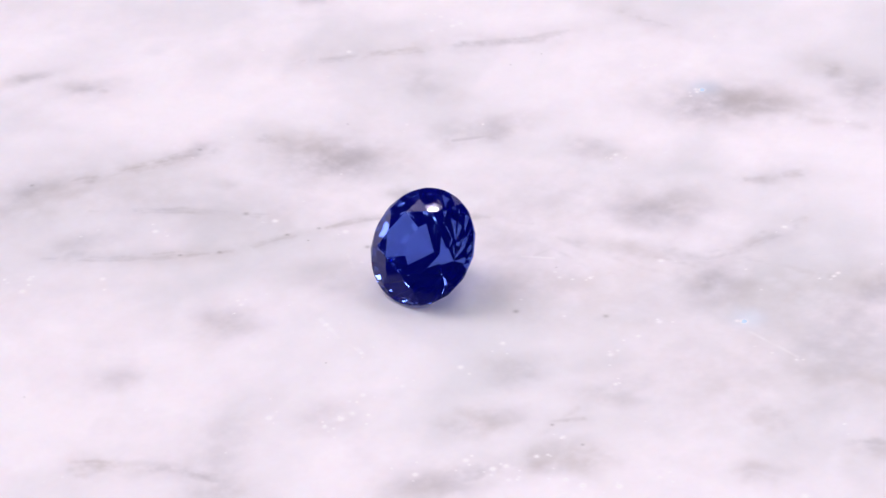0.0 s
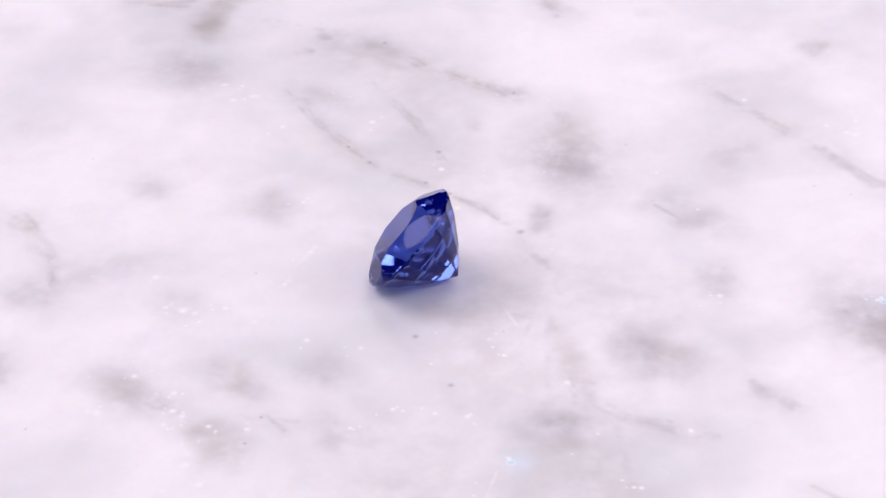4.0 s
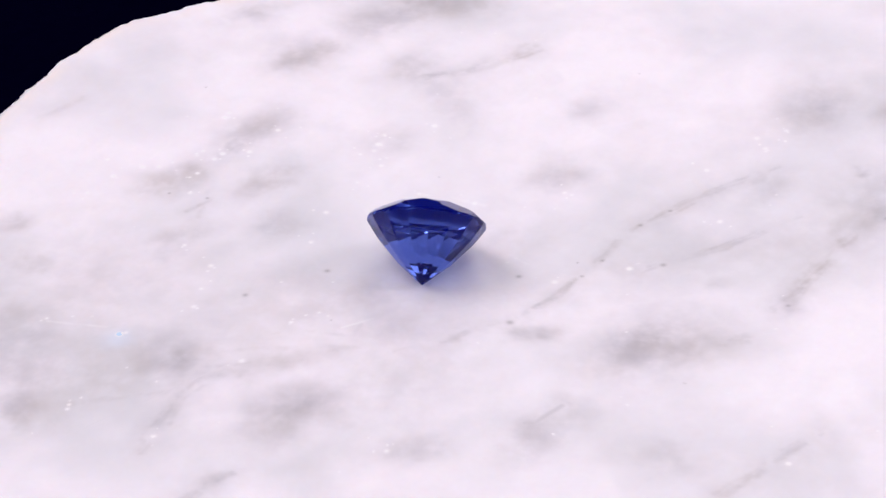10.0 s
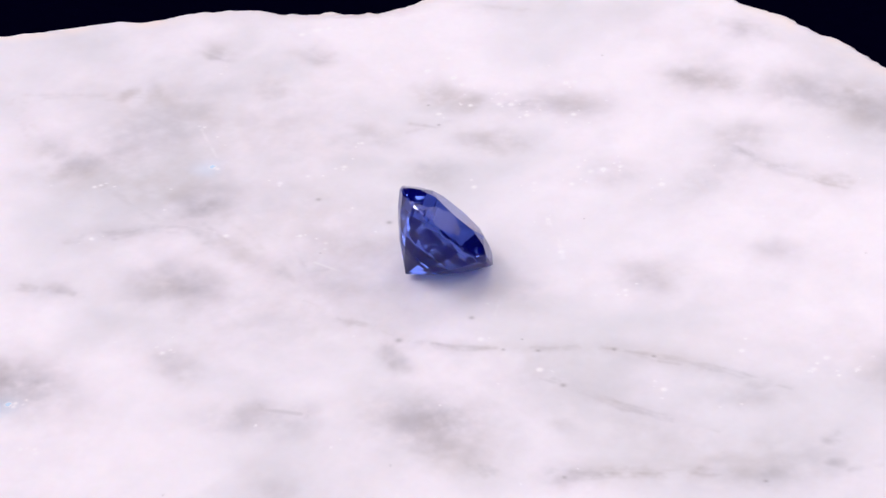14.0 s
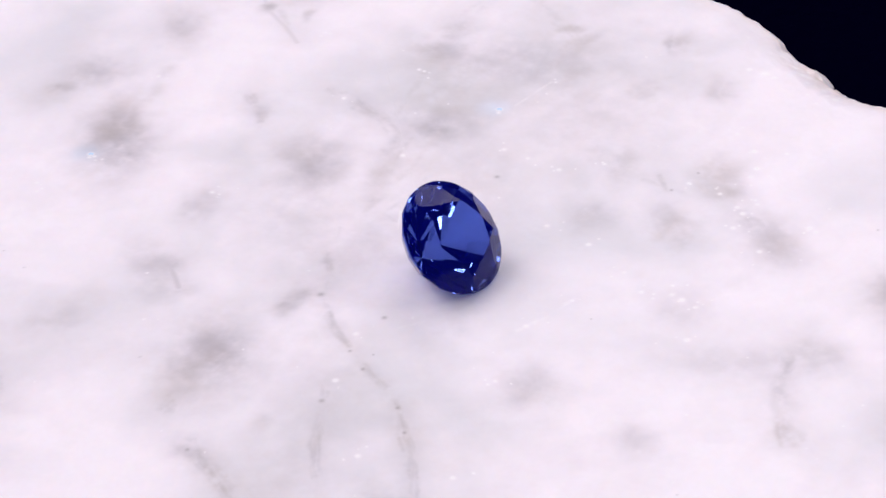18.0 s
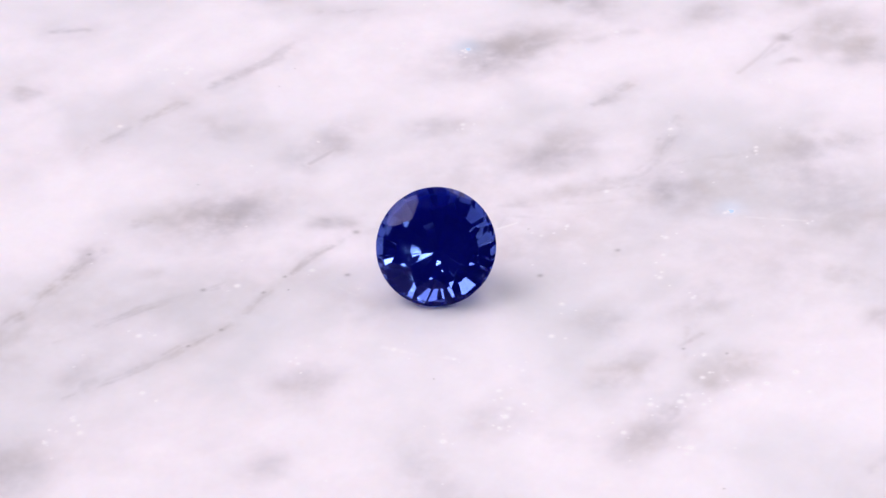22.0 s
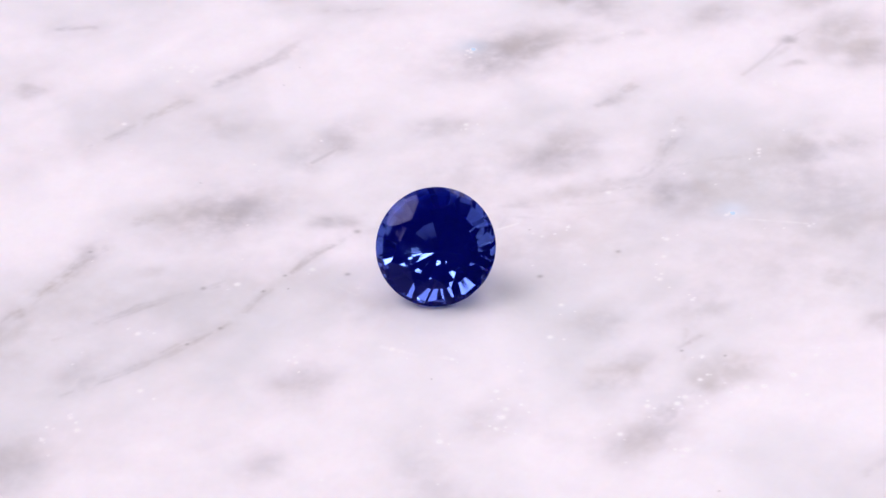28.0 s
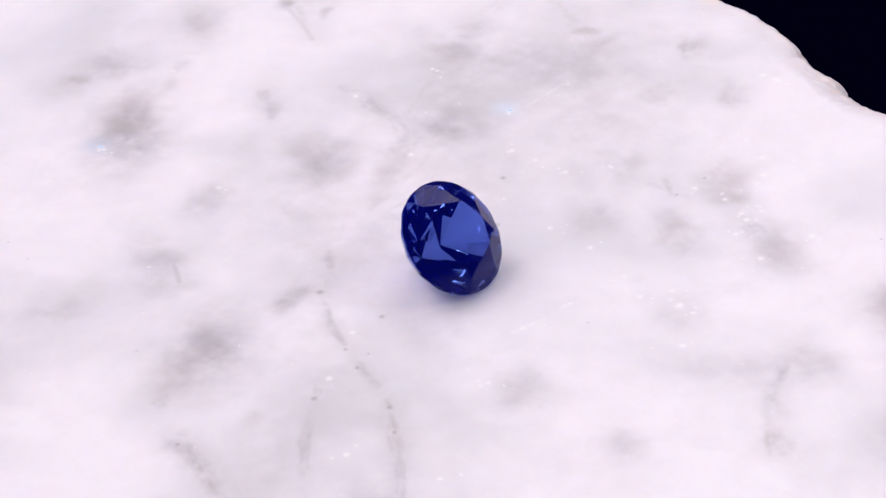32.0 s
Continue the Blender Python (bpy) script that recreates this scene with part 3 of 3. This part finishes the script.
vein(0.2, 0.34, (-12.40, 14.23), (-13.64, 13.96), (-15.61, 13.07), (-17.56, 12.32), (-19.87, 11.41), (-22.84, 11.44))
vein(0.3, 0.26, (-13.49, 14.31), (-15.89, 13.39), (-18.14, 12.21), (-20.43, 11.33))
vein(0.22, 0.36, (-24.22, 9.51), (-22.32, 11.07), (-19.19, 12.13), (-16.77, 13.23), (-13.28, 14.68))
stain(-21.04, 10.47, 1.70, 0.68, -154, 0.14)
stain(-22.89, 9.70, 2.05, 1.16, 105, 0.16)
vein(0.12, 0.25, (-23.11, 11.87), (-21.20, 11.39))
stain(-22.83, 10.79, 2.02, 1.08, -153, 0.25)
stain(-23.62, 9.91, 3.14, 2.00, -146, 0.13)
vein(0.2, 0.15, (-24.98, 7.00), (-24.66, 8.64), (-23.68, 10.91), (-22.98, 11.98))
vein(0.2, 0.3, (-25.29, 6.46), (-24.82, 7.47))
vein(0.2, 0.22, (-25.41, 8.22), (-23.88, 9.48), (-22.91, 11.82))
vein(0.2, 0.3, (-24.89, 23.57), (-23.11, 24.00))
stain(-19.92, 3.68, 0.87, 0.48, -154, 0.14)
stain(-19.86, 4.85, 1.96, 0.91, -155, 0.14)
vein(0.3, 0.26, (-26.02, 0.24), (-27.07, -0.12))
stain(-27.37, 0.63, 2.34, 1.41, -174, 0.20)
stain(-27.93, 0.56, 1.53, 0.82, 163, 0.20)
vein(0.2, 0.18, (-31.59, 5.56), (-29.15, 7.57), (-26.79, 9.16))
stain(-31.45, 3.76, 1.37, 0.93, 162, 0.33)
stain(-31.65, 4.16, 1.56, 0.96, 141, 0.35)
stain(-33.67, 7.29, 1.28, 0.88, -76, 0.25)
vein(0.25, 0.3, (-35.85, 2.50), (-34.88, 4.62))
vein(0.2, 0.33, (-37.15, 1.20), (-35.58, 2.60), (-34.60, 4.08))

streak(0.15, 0.50, (3.85, 14.35), (2.70, 14.15), (1.65, 14.00))
streak(0.16, 0.22, (-12.40, 14.23), (-14.93, 13.45), (-17.52, 12.51), (-19.87, 11.41))
streak(0.14, 0.26, (33.55, 6.60), (31.49, 6.42), (29.28, 5.60), (27.09, 5.05))
streak(0.15, 0.26, (22.42, -17.50), (21.24, -17.24))
stain(35.26, 5.30, 2.01, 1.63, -28, 0.22)
stain(34.51, 2.34, 1.58, 1.52, -28, 0.26)
stain(31.91, 6.32, 0.56, 0.36, -28, 0.30)
stain(30.24, 3.87, 0.56, 0.32, -28, 0.26)
stain(24.09, -3.64, 1.57, 1.08, -127, 0.30)
stain(26.05, -4.76, 1.38, 1.06, -28, 0.20)
stain(25.08, -11.55, 0.62, 0.59, -162, 0.30)
stain(23.53, -12.13, 1.44, 0.69, -72, 0.20)
stain(16.96, -15.07, 0.92, 0.62, -72, 0.13)
stain(-7.34, -24.02, 0.78, 0.74, -72, 0.28)
stain(-8.79, -23.95, 1.08, 0.58, -162, 0.22)
stain(-31.28, 4.09, 0.97, 0.96, 127, 0.36)
stain(-33.02, 5.64, 0.97, 0.77, 202, 0.22)
stain(-33.93, 7.91, 0.97, 0.97, 112, 0.28)
stain(-24.94, 7.13, 0.52, 0.34, 172, 0.34)
stain(-25.79, 8.86, 0.65, 0.54, 202, 0.24)
stain(-15.95, -25.55, 0.68, 0.49, 202, 0.26)
stain(-17.52, -24.03, 1.76, 0.96, 120, 0.28)
stain(-7.70, -30.49, 1.04, 0.66, 112, 0.25)
stain(-13.63, -25.02, 1.74, 1.34, 132, 0.22)
stain(7.04, -17.52, 1.36, 1.01, 169, 0.25)
# a broad, faintly darker patch beside the gem
stain(6.38, 5.50, 5.50, 4.00, 30, 0.09)
streak(0.28, 0.22, (-18.32, -16.64), (-17.20, -15.98), (-15.47, -15.85), (-13.72, -16.19), (-12.25, -17.08))
stain(-17.50, 10.07, 5.76, 2.71, -10, 0.07)
stain(-9.08, 7.02, 5.93, 3.04, -10, 0.07)
stain(9.24, -1.24, 5.29, 3.16, -15, 0.07)
stain(18.55, -5.60, 6.45, 3.52, -24, 0.09)
stain(-4.90, 0.02, 2.79, 1.89, -41, 0.06)
stain(15.60, -10.80, 6.50, 5.00, 20, 0.08)
dot(-0.65, 6.32, 0.2)
for x, y in ((-14.1, 3.3), (-11.9, 3.4), (-8.1, 4.8), (-6.3, 5.3), (-13.3, 14.5), (-23.0, 11.5)):
    dot(x, y, 0.11)
dot(-3.58, 3.13, 0.15)
dot(9.2, -4.9, 0.15)
dot(4.38, -4.0, 0.16)
dot(7.15, -16.3, 0.09)
dot(-10.46, 7.24, 0.17)
dot(5.7, -14.46, 0.10)
for k in range(8):
    dot(rng.uniform(-26, 26), rng.uniform(-26, 26), rng.uniform(0.05, 0.07))


def glint(x, y, r, strength):
    """A white spot in the polish: a sparkle of light painted into the colour."""
    on = around([(x, y)], 4 * r)
    d = (PX[on] - x) ** 2 + (PY[on] - y) ** 2
    GLINT_SCRATCH[on] = np.maximum(GLINT_SCRATCH[on], strength * np.exp(-(d / (0.75 * r * r)) ** 1.4))


def scratch(*points):
    """A fine white scratch through the points."""
    on = around(points, 0.5)
    near = np.full(on[0].shape, 1e9)
    for (ax, ay), (bx, by) in zip(points, points[1:]):
        dx, dy = bx - ax, by - ay
        k = np.clip(((PX[on] - ax) * dx + (PY[on] - ay) * dy) / (dx * dx + dy * dy), 0, 1)
        near = np.minimum(near, (PX[on] - ax - k * dx) ** 2 + (PY[on] - ay - k * dy) ** 2)
    GLINT_SCRATCH[on] = np.maximum(GLINT_SCRATCH[on], 0.42 * BEADS[on] * np.exp(-near / 0.006))


GLINTS = []
for x, y in ((-8.79, 6.34), (-5.94, -4.3), (-4.05, -7.13), (-1.95, -10.36), (-8.95, -12.54), (-5.21, -12.97), (9.25, -11.19), (-1.47, -18.04), (2.47,
            -17.92), (1.15, -17.09), (-10.58, -1.96), (10.79, -6.94), (24.84, 13.79), (11.01, 11.47), (19.85, 2.83), (14.2, 21.5), (1.39, 28.81),
            (2.59, 27.83), (12.64, 0.15), (3.52, -6.94), (1.18, -8.91), (-15.59, 5.89), (-18.34, 1.33), (3.22, -18.92), (8.63, -1.15), (18.92, -9.88),
            (1.55, 30.97)):
    GLINTS.append((x, y, rng.uniform(0.13, 0.22)))
    for k in range(rng.integers(1, 4)):
        GLINTS.append((x + rng.normal(0, 0.45), y + rng.normal(0, 0.45), rng.uniform(0.06, 0.12)))
for x, y in ((2.07, 27.57), (-6.05, -13.59), (3.17, -17.74), (6.94, -0.94), (12.02, -5.72), (13.27, 21.53), (27.75, 2.93), (-0.23, -21.53), (-4.61,
            -12.54), (6.2, -15.57), (10.83, -19.35), (6.92, -19.69), (9.18, -8.51), (-4.03, -10.95), (-4.79, 4.8), (-4.4, 25.05), (0.25, -21.25),
            (16.39, 18.06), (8.75, -19.92), (-22.44, 1.68), (-24.61, 0.98), (-22.76, 0.52), (21.9, -2.26), (4.75, -17.08), (6.13, -19.13), (0.78,
            27.13)):
    GLINTS.append((x, y, rng.uniform(0.13, 0.22)))
    for k in range(rng.integers(1, 4)):
        GLINTS.append((x + rng.normal(0, 0.45), y + rng.normal(0, 0.45), rng.uniform(0.06, 0.12)))
for k in range(60):
    GLINTS.append((rng.uniform(-26, 26), rng.uniform(-26, 26), rng.uniform(0.06, 0.10)))
for g in GLINTS:
    glint(*g, rng.uniform(0.5, 1.0))
# two bluish glints: white core and pale blue halo painted into the stone
for x, y in ((16.54, -6.10), (16.70, 18.26)):
    glint(x, y, 0.24, 1.0)
    glint(x - 0.35, y + 0.1, 0.16, 0.8)
    COOL[:] = np.maximum(COOL, 0.50 * np.exp(-((PX - x - 0.2) ** 2 + (PY - y - 0.3) ** 2) / 0.8))
# bright glint spots painted on the chipped slope
for k in range(14):
    a, q = radians(rng.normal(304, 6)), rng.uniform(27.5, 30.5)
    glint(q * math.cos(a), q * math.sin(a), rng.uniform(0.12, 0.35), rng.uniform(0.4, 0.9))
scratch((3.76, -20.96), (4.85, -20.67), (6.04, -20.20))
scratch((4.95, 1.36), (5.83, 1.18), (6.75, 1.00))
scratch((-3.89, -7.30), (-4.22, -6.66), (-4.42, -5.95))
scratch((-6.23, -3.71), (-5.80, -4.68), (-5.27, -5.60))
scratch((-4.69, -6.18), (-4.32, -6.79), (-3.91, -7.34))
scratch((-4.69, 2.48), (-4.55, 1.72), (-4.40, 1.09))
scratch((-5.35, -5.44), (-5.85, -4.57), (-6.33, -3.76))
scratch((-5.50, -5.02), (-5.88, -4.34), (-6.21, -3.70))
scratch((28.31, 3.72), (28.24, 3.00), (28.04, 2.33))
scratch((19.01, -9.64), (18.23, -8.72), (17.45, -7.88), (16.77, -7.11))
scratch((28.31, 3.72), (28.11, 3.05), (28.09, 2.13))
glint(19.78, 2.90, 0.15, 0.9)
glint(22.17, -1.98, 0.15, 0.9)
glint(8.09, -21.69, 0.15, 0.9)
# pale clouding through the whole stone
VEIN += 0.10 * np.clip(fractal(PX * 0.16 + 33, PY * 0.16 + 44, 5, 0.6) * 1.8, 0, 1)
VEIN[:] = 0.80 * (1 - np.exp(-1.13 * VEIN / 0.80))


def top_height(x, y):
    return -0.0033 * x - 0.0070 * y


def mesh_of(name, verts, faces, mat, parent, label=""):
    data = bpy.data.meshes.new(name)
    data.from_pydata(verts, [], faces)
    data.update()
    data.materials.append(mat)
    ob = new(name, data)
    ob.parent = parent
    return tagged(ob, label)


def ring_faces(rings, segments, start=0):
    i = np.arange(segments)
    j = (i + 1) % segments
    faces = []
    for k in range(rings - 1):
        a, b = start + k * segments, start + (k + 1) * segments
        faces += np.stack([a + i, b + i, b + j, a + j], 1).tolist()
    return faces


def float_layer(data, name, values):
    layer = data.attributes.new(name, "FLOAT", "POINT")
    layer.data.foreach_set("value", values.astype(np.float32))


slab = new("marble_display_plate")
tagged(slab, "white grey-veined marble slab with a rough broken rim", "marble slab")

PZ = top_height(PX, PY) + 0.02 * fractal(PX * 0.5, PY * 0.5)
# the polish rolls off towards the broken rim
PZ -= 0.12 * np.clip((share - 0.988) / 0.012, 0, 1) ** 2 * (1 + 0.6 * fractal(PX * 0.6, PY * 0.6))
# a broad old chip slopes down to the rim on one side
chip_side = np.exp(-((ANGLES - 303) / 10) ** 2)[None, :]
slope_in = np.clip((share - 0.925) / 0.075, 0, 1)
PZ -= 1.0 * chip_side * slope_in ** 1.5 * (1 + 0.35 * fractal(PX * 0.9 + 3, PY * 0.9 + 8, 4))
# raw, cream-coloured stone near the broken rim
RAW = np.clip((share - 0.955) / 0.045, 0, 1) * np.clip(0.55 + 1.1 * fractal(PX * 0.5 + 41, PY * 0.5 + 29, 4, 0.55), 0, 1)
RAW = np.maximum(RAW, 0.8 * chip_side * slope_in * np.clip(0.6 + fractal(PX * 0.9 + 77, PY * 0.9 + 5, 4), 0, 1))
verts = (np.stack([PX, PY, PZ], -1).reshape(-1, 3) * MM).tolist()
faces = ring_faces(RINGS, SEGMENTS)
faces.append(list(range(SEGMENTS)))
# broken white line along the rim: an edge catching light, painted in
GLINT_SCRATCH[:] = np.maximum(GLINT_SCRATCH, 0.9 * np.clip((share - 0.988) / 0.012, 0, 1) * np.clip(0.6 + 1.4 * fractal(PX * 0.4 + 31, PY * 0.4 + 52, 3), 0, 1))
top = mesh_of("polished_face", verts, faces, MARBLE, slab, "polished white marble with grey veins")
float_layer(top.data, "vein", VEIN.reshape(-1))
float_layer(top.data, "speck", SPECK.reshape(-1))
float_layer(top.data, "glint_scratch", GLINT_SCRATCH.reshape(-1))
float_layer(top.data, "raw", RAW.reshape(-1))
float_layer(top.data, "cool", COOL.reshape(-1))
top.data.shade_smooth()

# the broken side: a chipped chamfer, then a rough cleft face down to the cloth
profile = [(0, 0), (0.25, -0.25), (0.55, -0.7), (0.85, -1.4), (1.05, -2.4), (1.1, -4), (1.0, -9), (0.7, -17), (0.4, -26)]
notch = 1 + 0.3 * np.exp(-((ANGLES - 300) / 13) ** 2)
rows = []
for k, (out_by, down) in enumerate(profile):
    chip = fractal(ANGLES * 0.35 + 11 * k, np.full(SEGMENTS, 3.7 * k), 4, 0.6) * min(k, 3) * 0.22
    r = RIM + out_by * (notch if k < 6 else 1) + chip
    z = PZ[-1] + down if k < len(profile) - 1 else np.full(SEGMENTS, -26.0)
    if 0 < k < len(profile) - 1:
        z = z + 0.12 * fractal(ANGLES * 0.5 + 5, np.full(SEGMENTS, 9.1 * k), 3)
    rows.append(np.stack([r * COS, r * SIN, z], -1))
verts = (np.concatenate(rows) * MM).tolist()
side = mesh_of("broken_edge", verts, ring_faces(len(profile), SEGMENTS), BROKEN, slab, "rough chipped edge, warm seeping light put into its colour")
side.data.shade_smooth()
base_ring = (rows[-1] * MM).tolist()
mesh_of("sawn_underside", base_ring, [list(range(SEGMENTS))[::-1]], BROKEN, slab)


# ---- small crystals in the polished face, their glint put into the colour ----
def crystal_mesh(name, seed, flat):
    r = random.Random(seed)
    bm = bmesh.new()
    bmesh.ops.create_icosphere(bm, subdivisions=1, radius=1)
    for v in bm.verts:
        v.co *= r.uniform(0.65, 1.1)
        v.co.z *= flat
    data = bpy.data.meshes.new(name)
    bm.to_mesh(data)
    bm.free()
    return data


CRYSTALS = [crystal_mesh("crystal_fleck", k, 0.05) for k in range(5)]
for data in CRYSTALS:
    data.materials.append(WHITE_CRYSTAL)


def fleck(x, y, size, spin):
    ob = new("crystal_fleck", CRYSTALS[int(spin) % 5])
    ob.parent = slab
    s = size * MM
    ob.matrix_basis = pose(x * MM, y * MM, (top_height(x, y) + 0.02 * size) * MM, 8 * math.sin(spin), 8 * math.cos(spin * 1.7), spin * 57) @ Matrix.Diagonal((s, s * 0.7, s, 1))


for x, y, r in GLINTS:
    if r > 0.12:
        fleck(x, y, 0.6 * r, rng.uniform(0, 30))
for x, y in ((16.54, -6.10), (16.70, 18.26)):
    bm = bmesh.new()
    bmesh.ops.create_icosphere(bm, subdivisions=1, radius=0.19 * MM)
    for v in bm.verts:
        v.co.z = v.co.z * 0.06 + (top_height(x, y)) * MM
        v.co.x += x * MM
        v.co.y += y * MM
    part("blue_crystal", bm, BLUE_CRYSTAL, slab, "pale blue glinting crystal in the stone")
    fleck(x - 0.1, y + 0.05, 0.16, x)

# ---- the cut stone ----
GEM_R = 3.29
GIRDLE = 0.11
TIER = ((55.5, 1.0), (48.0, 0.80), (40.2, 0.446))      # slope and outer radius of each pavilion row
tier_z = [-GIRDLE / 2]
for k, (slope, rad) in enumerate(TIER):
    nxt = TIER[k + 1][1] if k < 2 else 0.0
    tier_z.append(tier_z[-1] - (rad - nxt) * GEM_R * math.tan(radians(slope)))
TABLE_Z, TABLE_R = GIRDLE / 2 + 0.875, 1.74


def cut_stone():
    """The stone as the space inside all its facet planes: each facet is one flat polygon."""
    planes = []
    hand = random.Random(4)

    def cut(slope, azimuth, radius, height):
        a, f = radians(slope), radians(azimuth)
        n = (math.sin(a) * math.cos(f), math.sin(a) * math.sin(f), math.cos(a))
        planes.append((*n, radius * math.sin(a) + height * math.cos(a)))

    cut(0, 0, 0, TABLE_Z)
    for k in range(48):
        cut(90, 7.5 * k, GEM_R, 0)
    for k in range(8):
        cut(31.5, 45 * k, GEM_R, GIRDLE / 2)
        cut(20.5, 45 * k + 22.5, TABLE_R, TABLE_Z)
    for k in range(16):
        cut(43.0, 22.5 * k + 11.25, GEM_R * 0.995, GIRDLE / 2)
    for row, ((slope, rad), z) in enumerate(zip(TIER, tier_z)):
        for k in range(16):
            # cut by hand: no two facets lie quite alike
            lean, twist = hand.uniform(-0.25, 0.25), hand.uniform(-0.4, 0.4)
            if row == 1 and k == 8:
                lean = twist = 0.0
            cut(180 - slope + lean, 22.5 * k + twist, rad * GEM_R, z)
    P = np.array(planes)
    n = len(P)
    i, j, k = [a.ravel() for a in np.meshgrid(np.arange(n), np.arange(n), np.arange(n), indexing="ij")]
    pick = (i < j) & (j < k)
    i, j, k = i[pick], j[pick], k[pick]
    M = np.stack([P[i, :3], P[j, :3], P[k, :3]], 1)
    ok = np.abs(np.linalg.det(M)) > 1e-4
    pts = np.linalg.solve(M[ok], np.stack([P[i, 3], P[j, 3], P[k, 3]], 1)[ok][..., None])[..., 0]
    pts = np.concatenate([q[(q @ P[:, :3].T <= P[:, 3] + 1e-6).all(1)] for q in np.array_split(pts, 40)])
    corners = []
    for p in pts:
        if not corners or np.min(np.abs(np.array(corners) - p).max(1)) > 0.001:
            corners.append(p)
    corners = np.array(corners)
    bm = bmesh.new()
    made = [bm.verts.new(c) for c in corners]
    for q in P:
        on = np.where(np.abs(corners @ q[:3] - q[3]) < 0.0015)[0]
        if len(on) < 3:
            continue
        mid = corners[on].mean(0)
        u = np.cross(q[:3], (0.3, 0.5, 0.81))
        u /= np.linalg.norm(u)
        v = np.cross(q[:3], u)
        order = np.argsort(np.arctan2((corners[on] - mid) @ v, (corners[on] - mid) @ u))
        bm.faces.new([made[a] for a in on[order]])
    return bm


TILT = 48.0                      # it lies on one facet of the middle pavilion row
AZIMUTH = 227.1
bm = cut_stone()
lie = Matrix.Rotation(radians(AZIMUTH), 3, "Z") @ Matrix.Rotation(radians(TILT), 3, "Y")
culet = lie @ Vector((0, 0, tier_z[3]))
lowest = min((lie @ v.co).z for v in bm.verts)
GEM_SEAT = Matrix.Translation((1.297 * MM, 0.814 * MM, (top_height(0.0, -1.3) + 0.005) * MM))
for v in bm.verts:
    p = lie @ v.co
    v.co = Vector((p.x - culet.x, p.y - culet.y, p.z - lowest)) * MM
axis = lie @ Vector((0, 0, 1))
for f in bm.faces:
    f.normal_update()
gem = new("gemstone")
tagged(gem, "round faceted deep blue sapphire lying tilted on marble", "gemstone")


def facets_of(name, low, high, together=False):
    """The facets whose normals lie between two slopes against the stone's axis, each one a part."""
    chosen = [f for f in bm.faces if low <= f.normal.dot(axis) < high]
    for group in [chosen] if together else [[f] for f in chosen]:
        piece = bmesh.new()
        made = {}
        for f in group:
            for v in f.verts:
                if v not in made:
                    made[v] = piece.verts.new(v.co)
            piece.faces.new([made[v] for v in f.verts])
        part(name, piece, SAPPHIRE, gem)


facets_of("table_facet", 0.99, 2)
facets_of("star_facet", 0.90, 0.99)
facets_of("kite_facet", 0.80, 0.90)
facets_of("upper_girdle_facet", 0.2, 0.80)
facets_of("girdle", -0.2, 0.2, True)
facets_of("lower_girdle_facet", -0.62, -0.2)
facets_of("pavilion_facet", -0.71, -0.62)
facets_of("culet_facet", -2, -0.71)
bm.free()


def motions():
    rows = [(t, pose(0, 0, 0, 0, 0, a)) for t, a in TURN]
    walk(slab, rows)
    walk(gem, [(t, m @ GEM_SEAT) for t, m in rows])
    walk(turntable, [(t, m @ Matrix.Translation((0, 0, -SLAB_DEPTH))) for t, m in rows])
    for speck, at in SPECKS:
        walk(speck, [(t, m @ at) for t, m in rows])


motions()
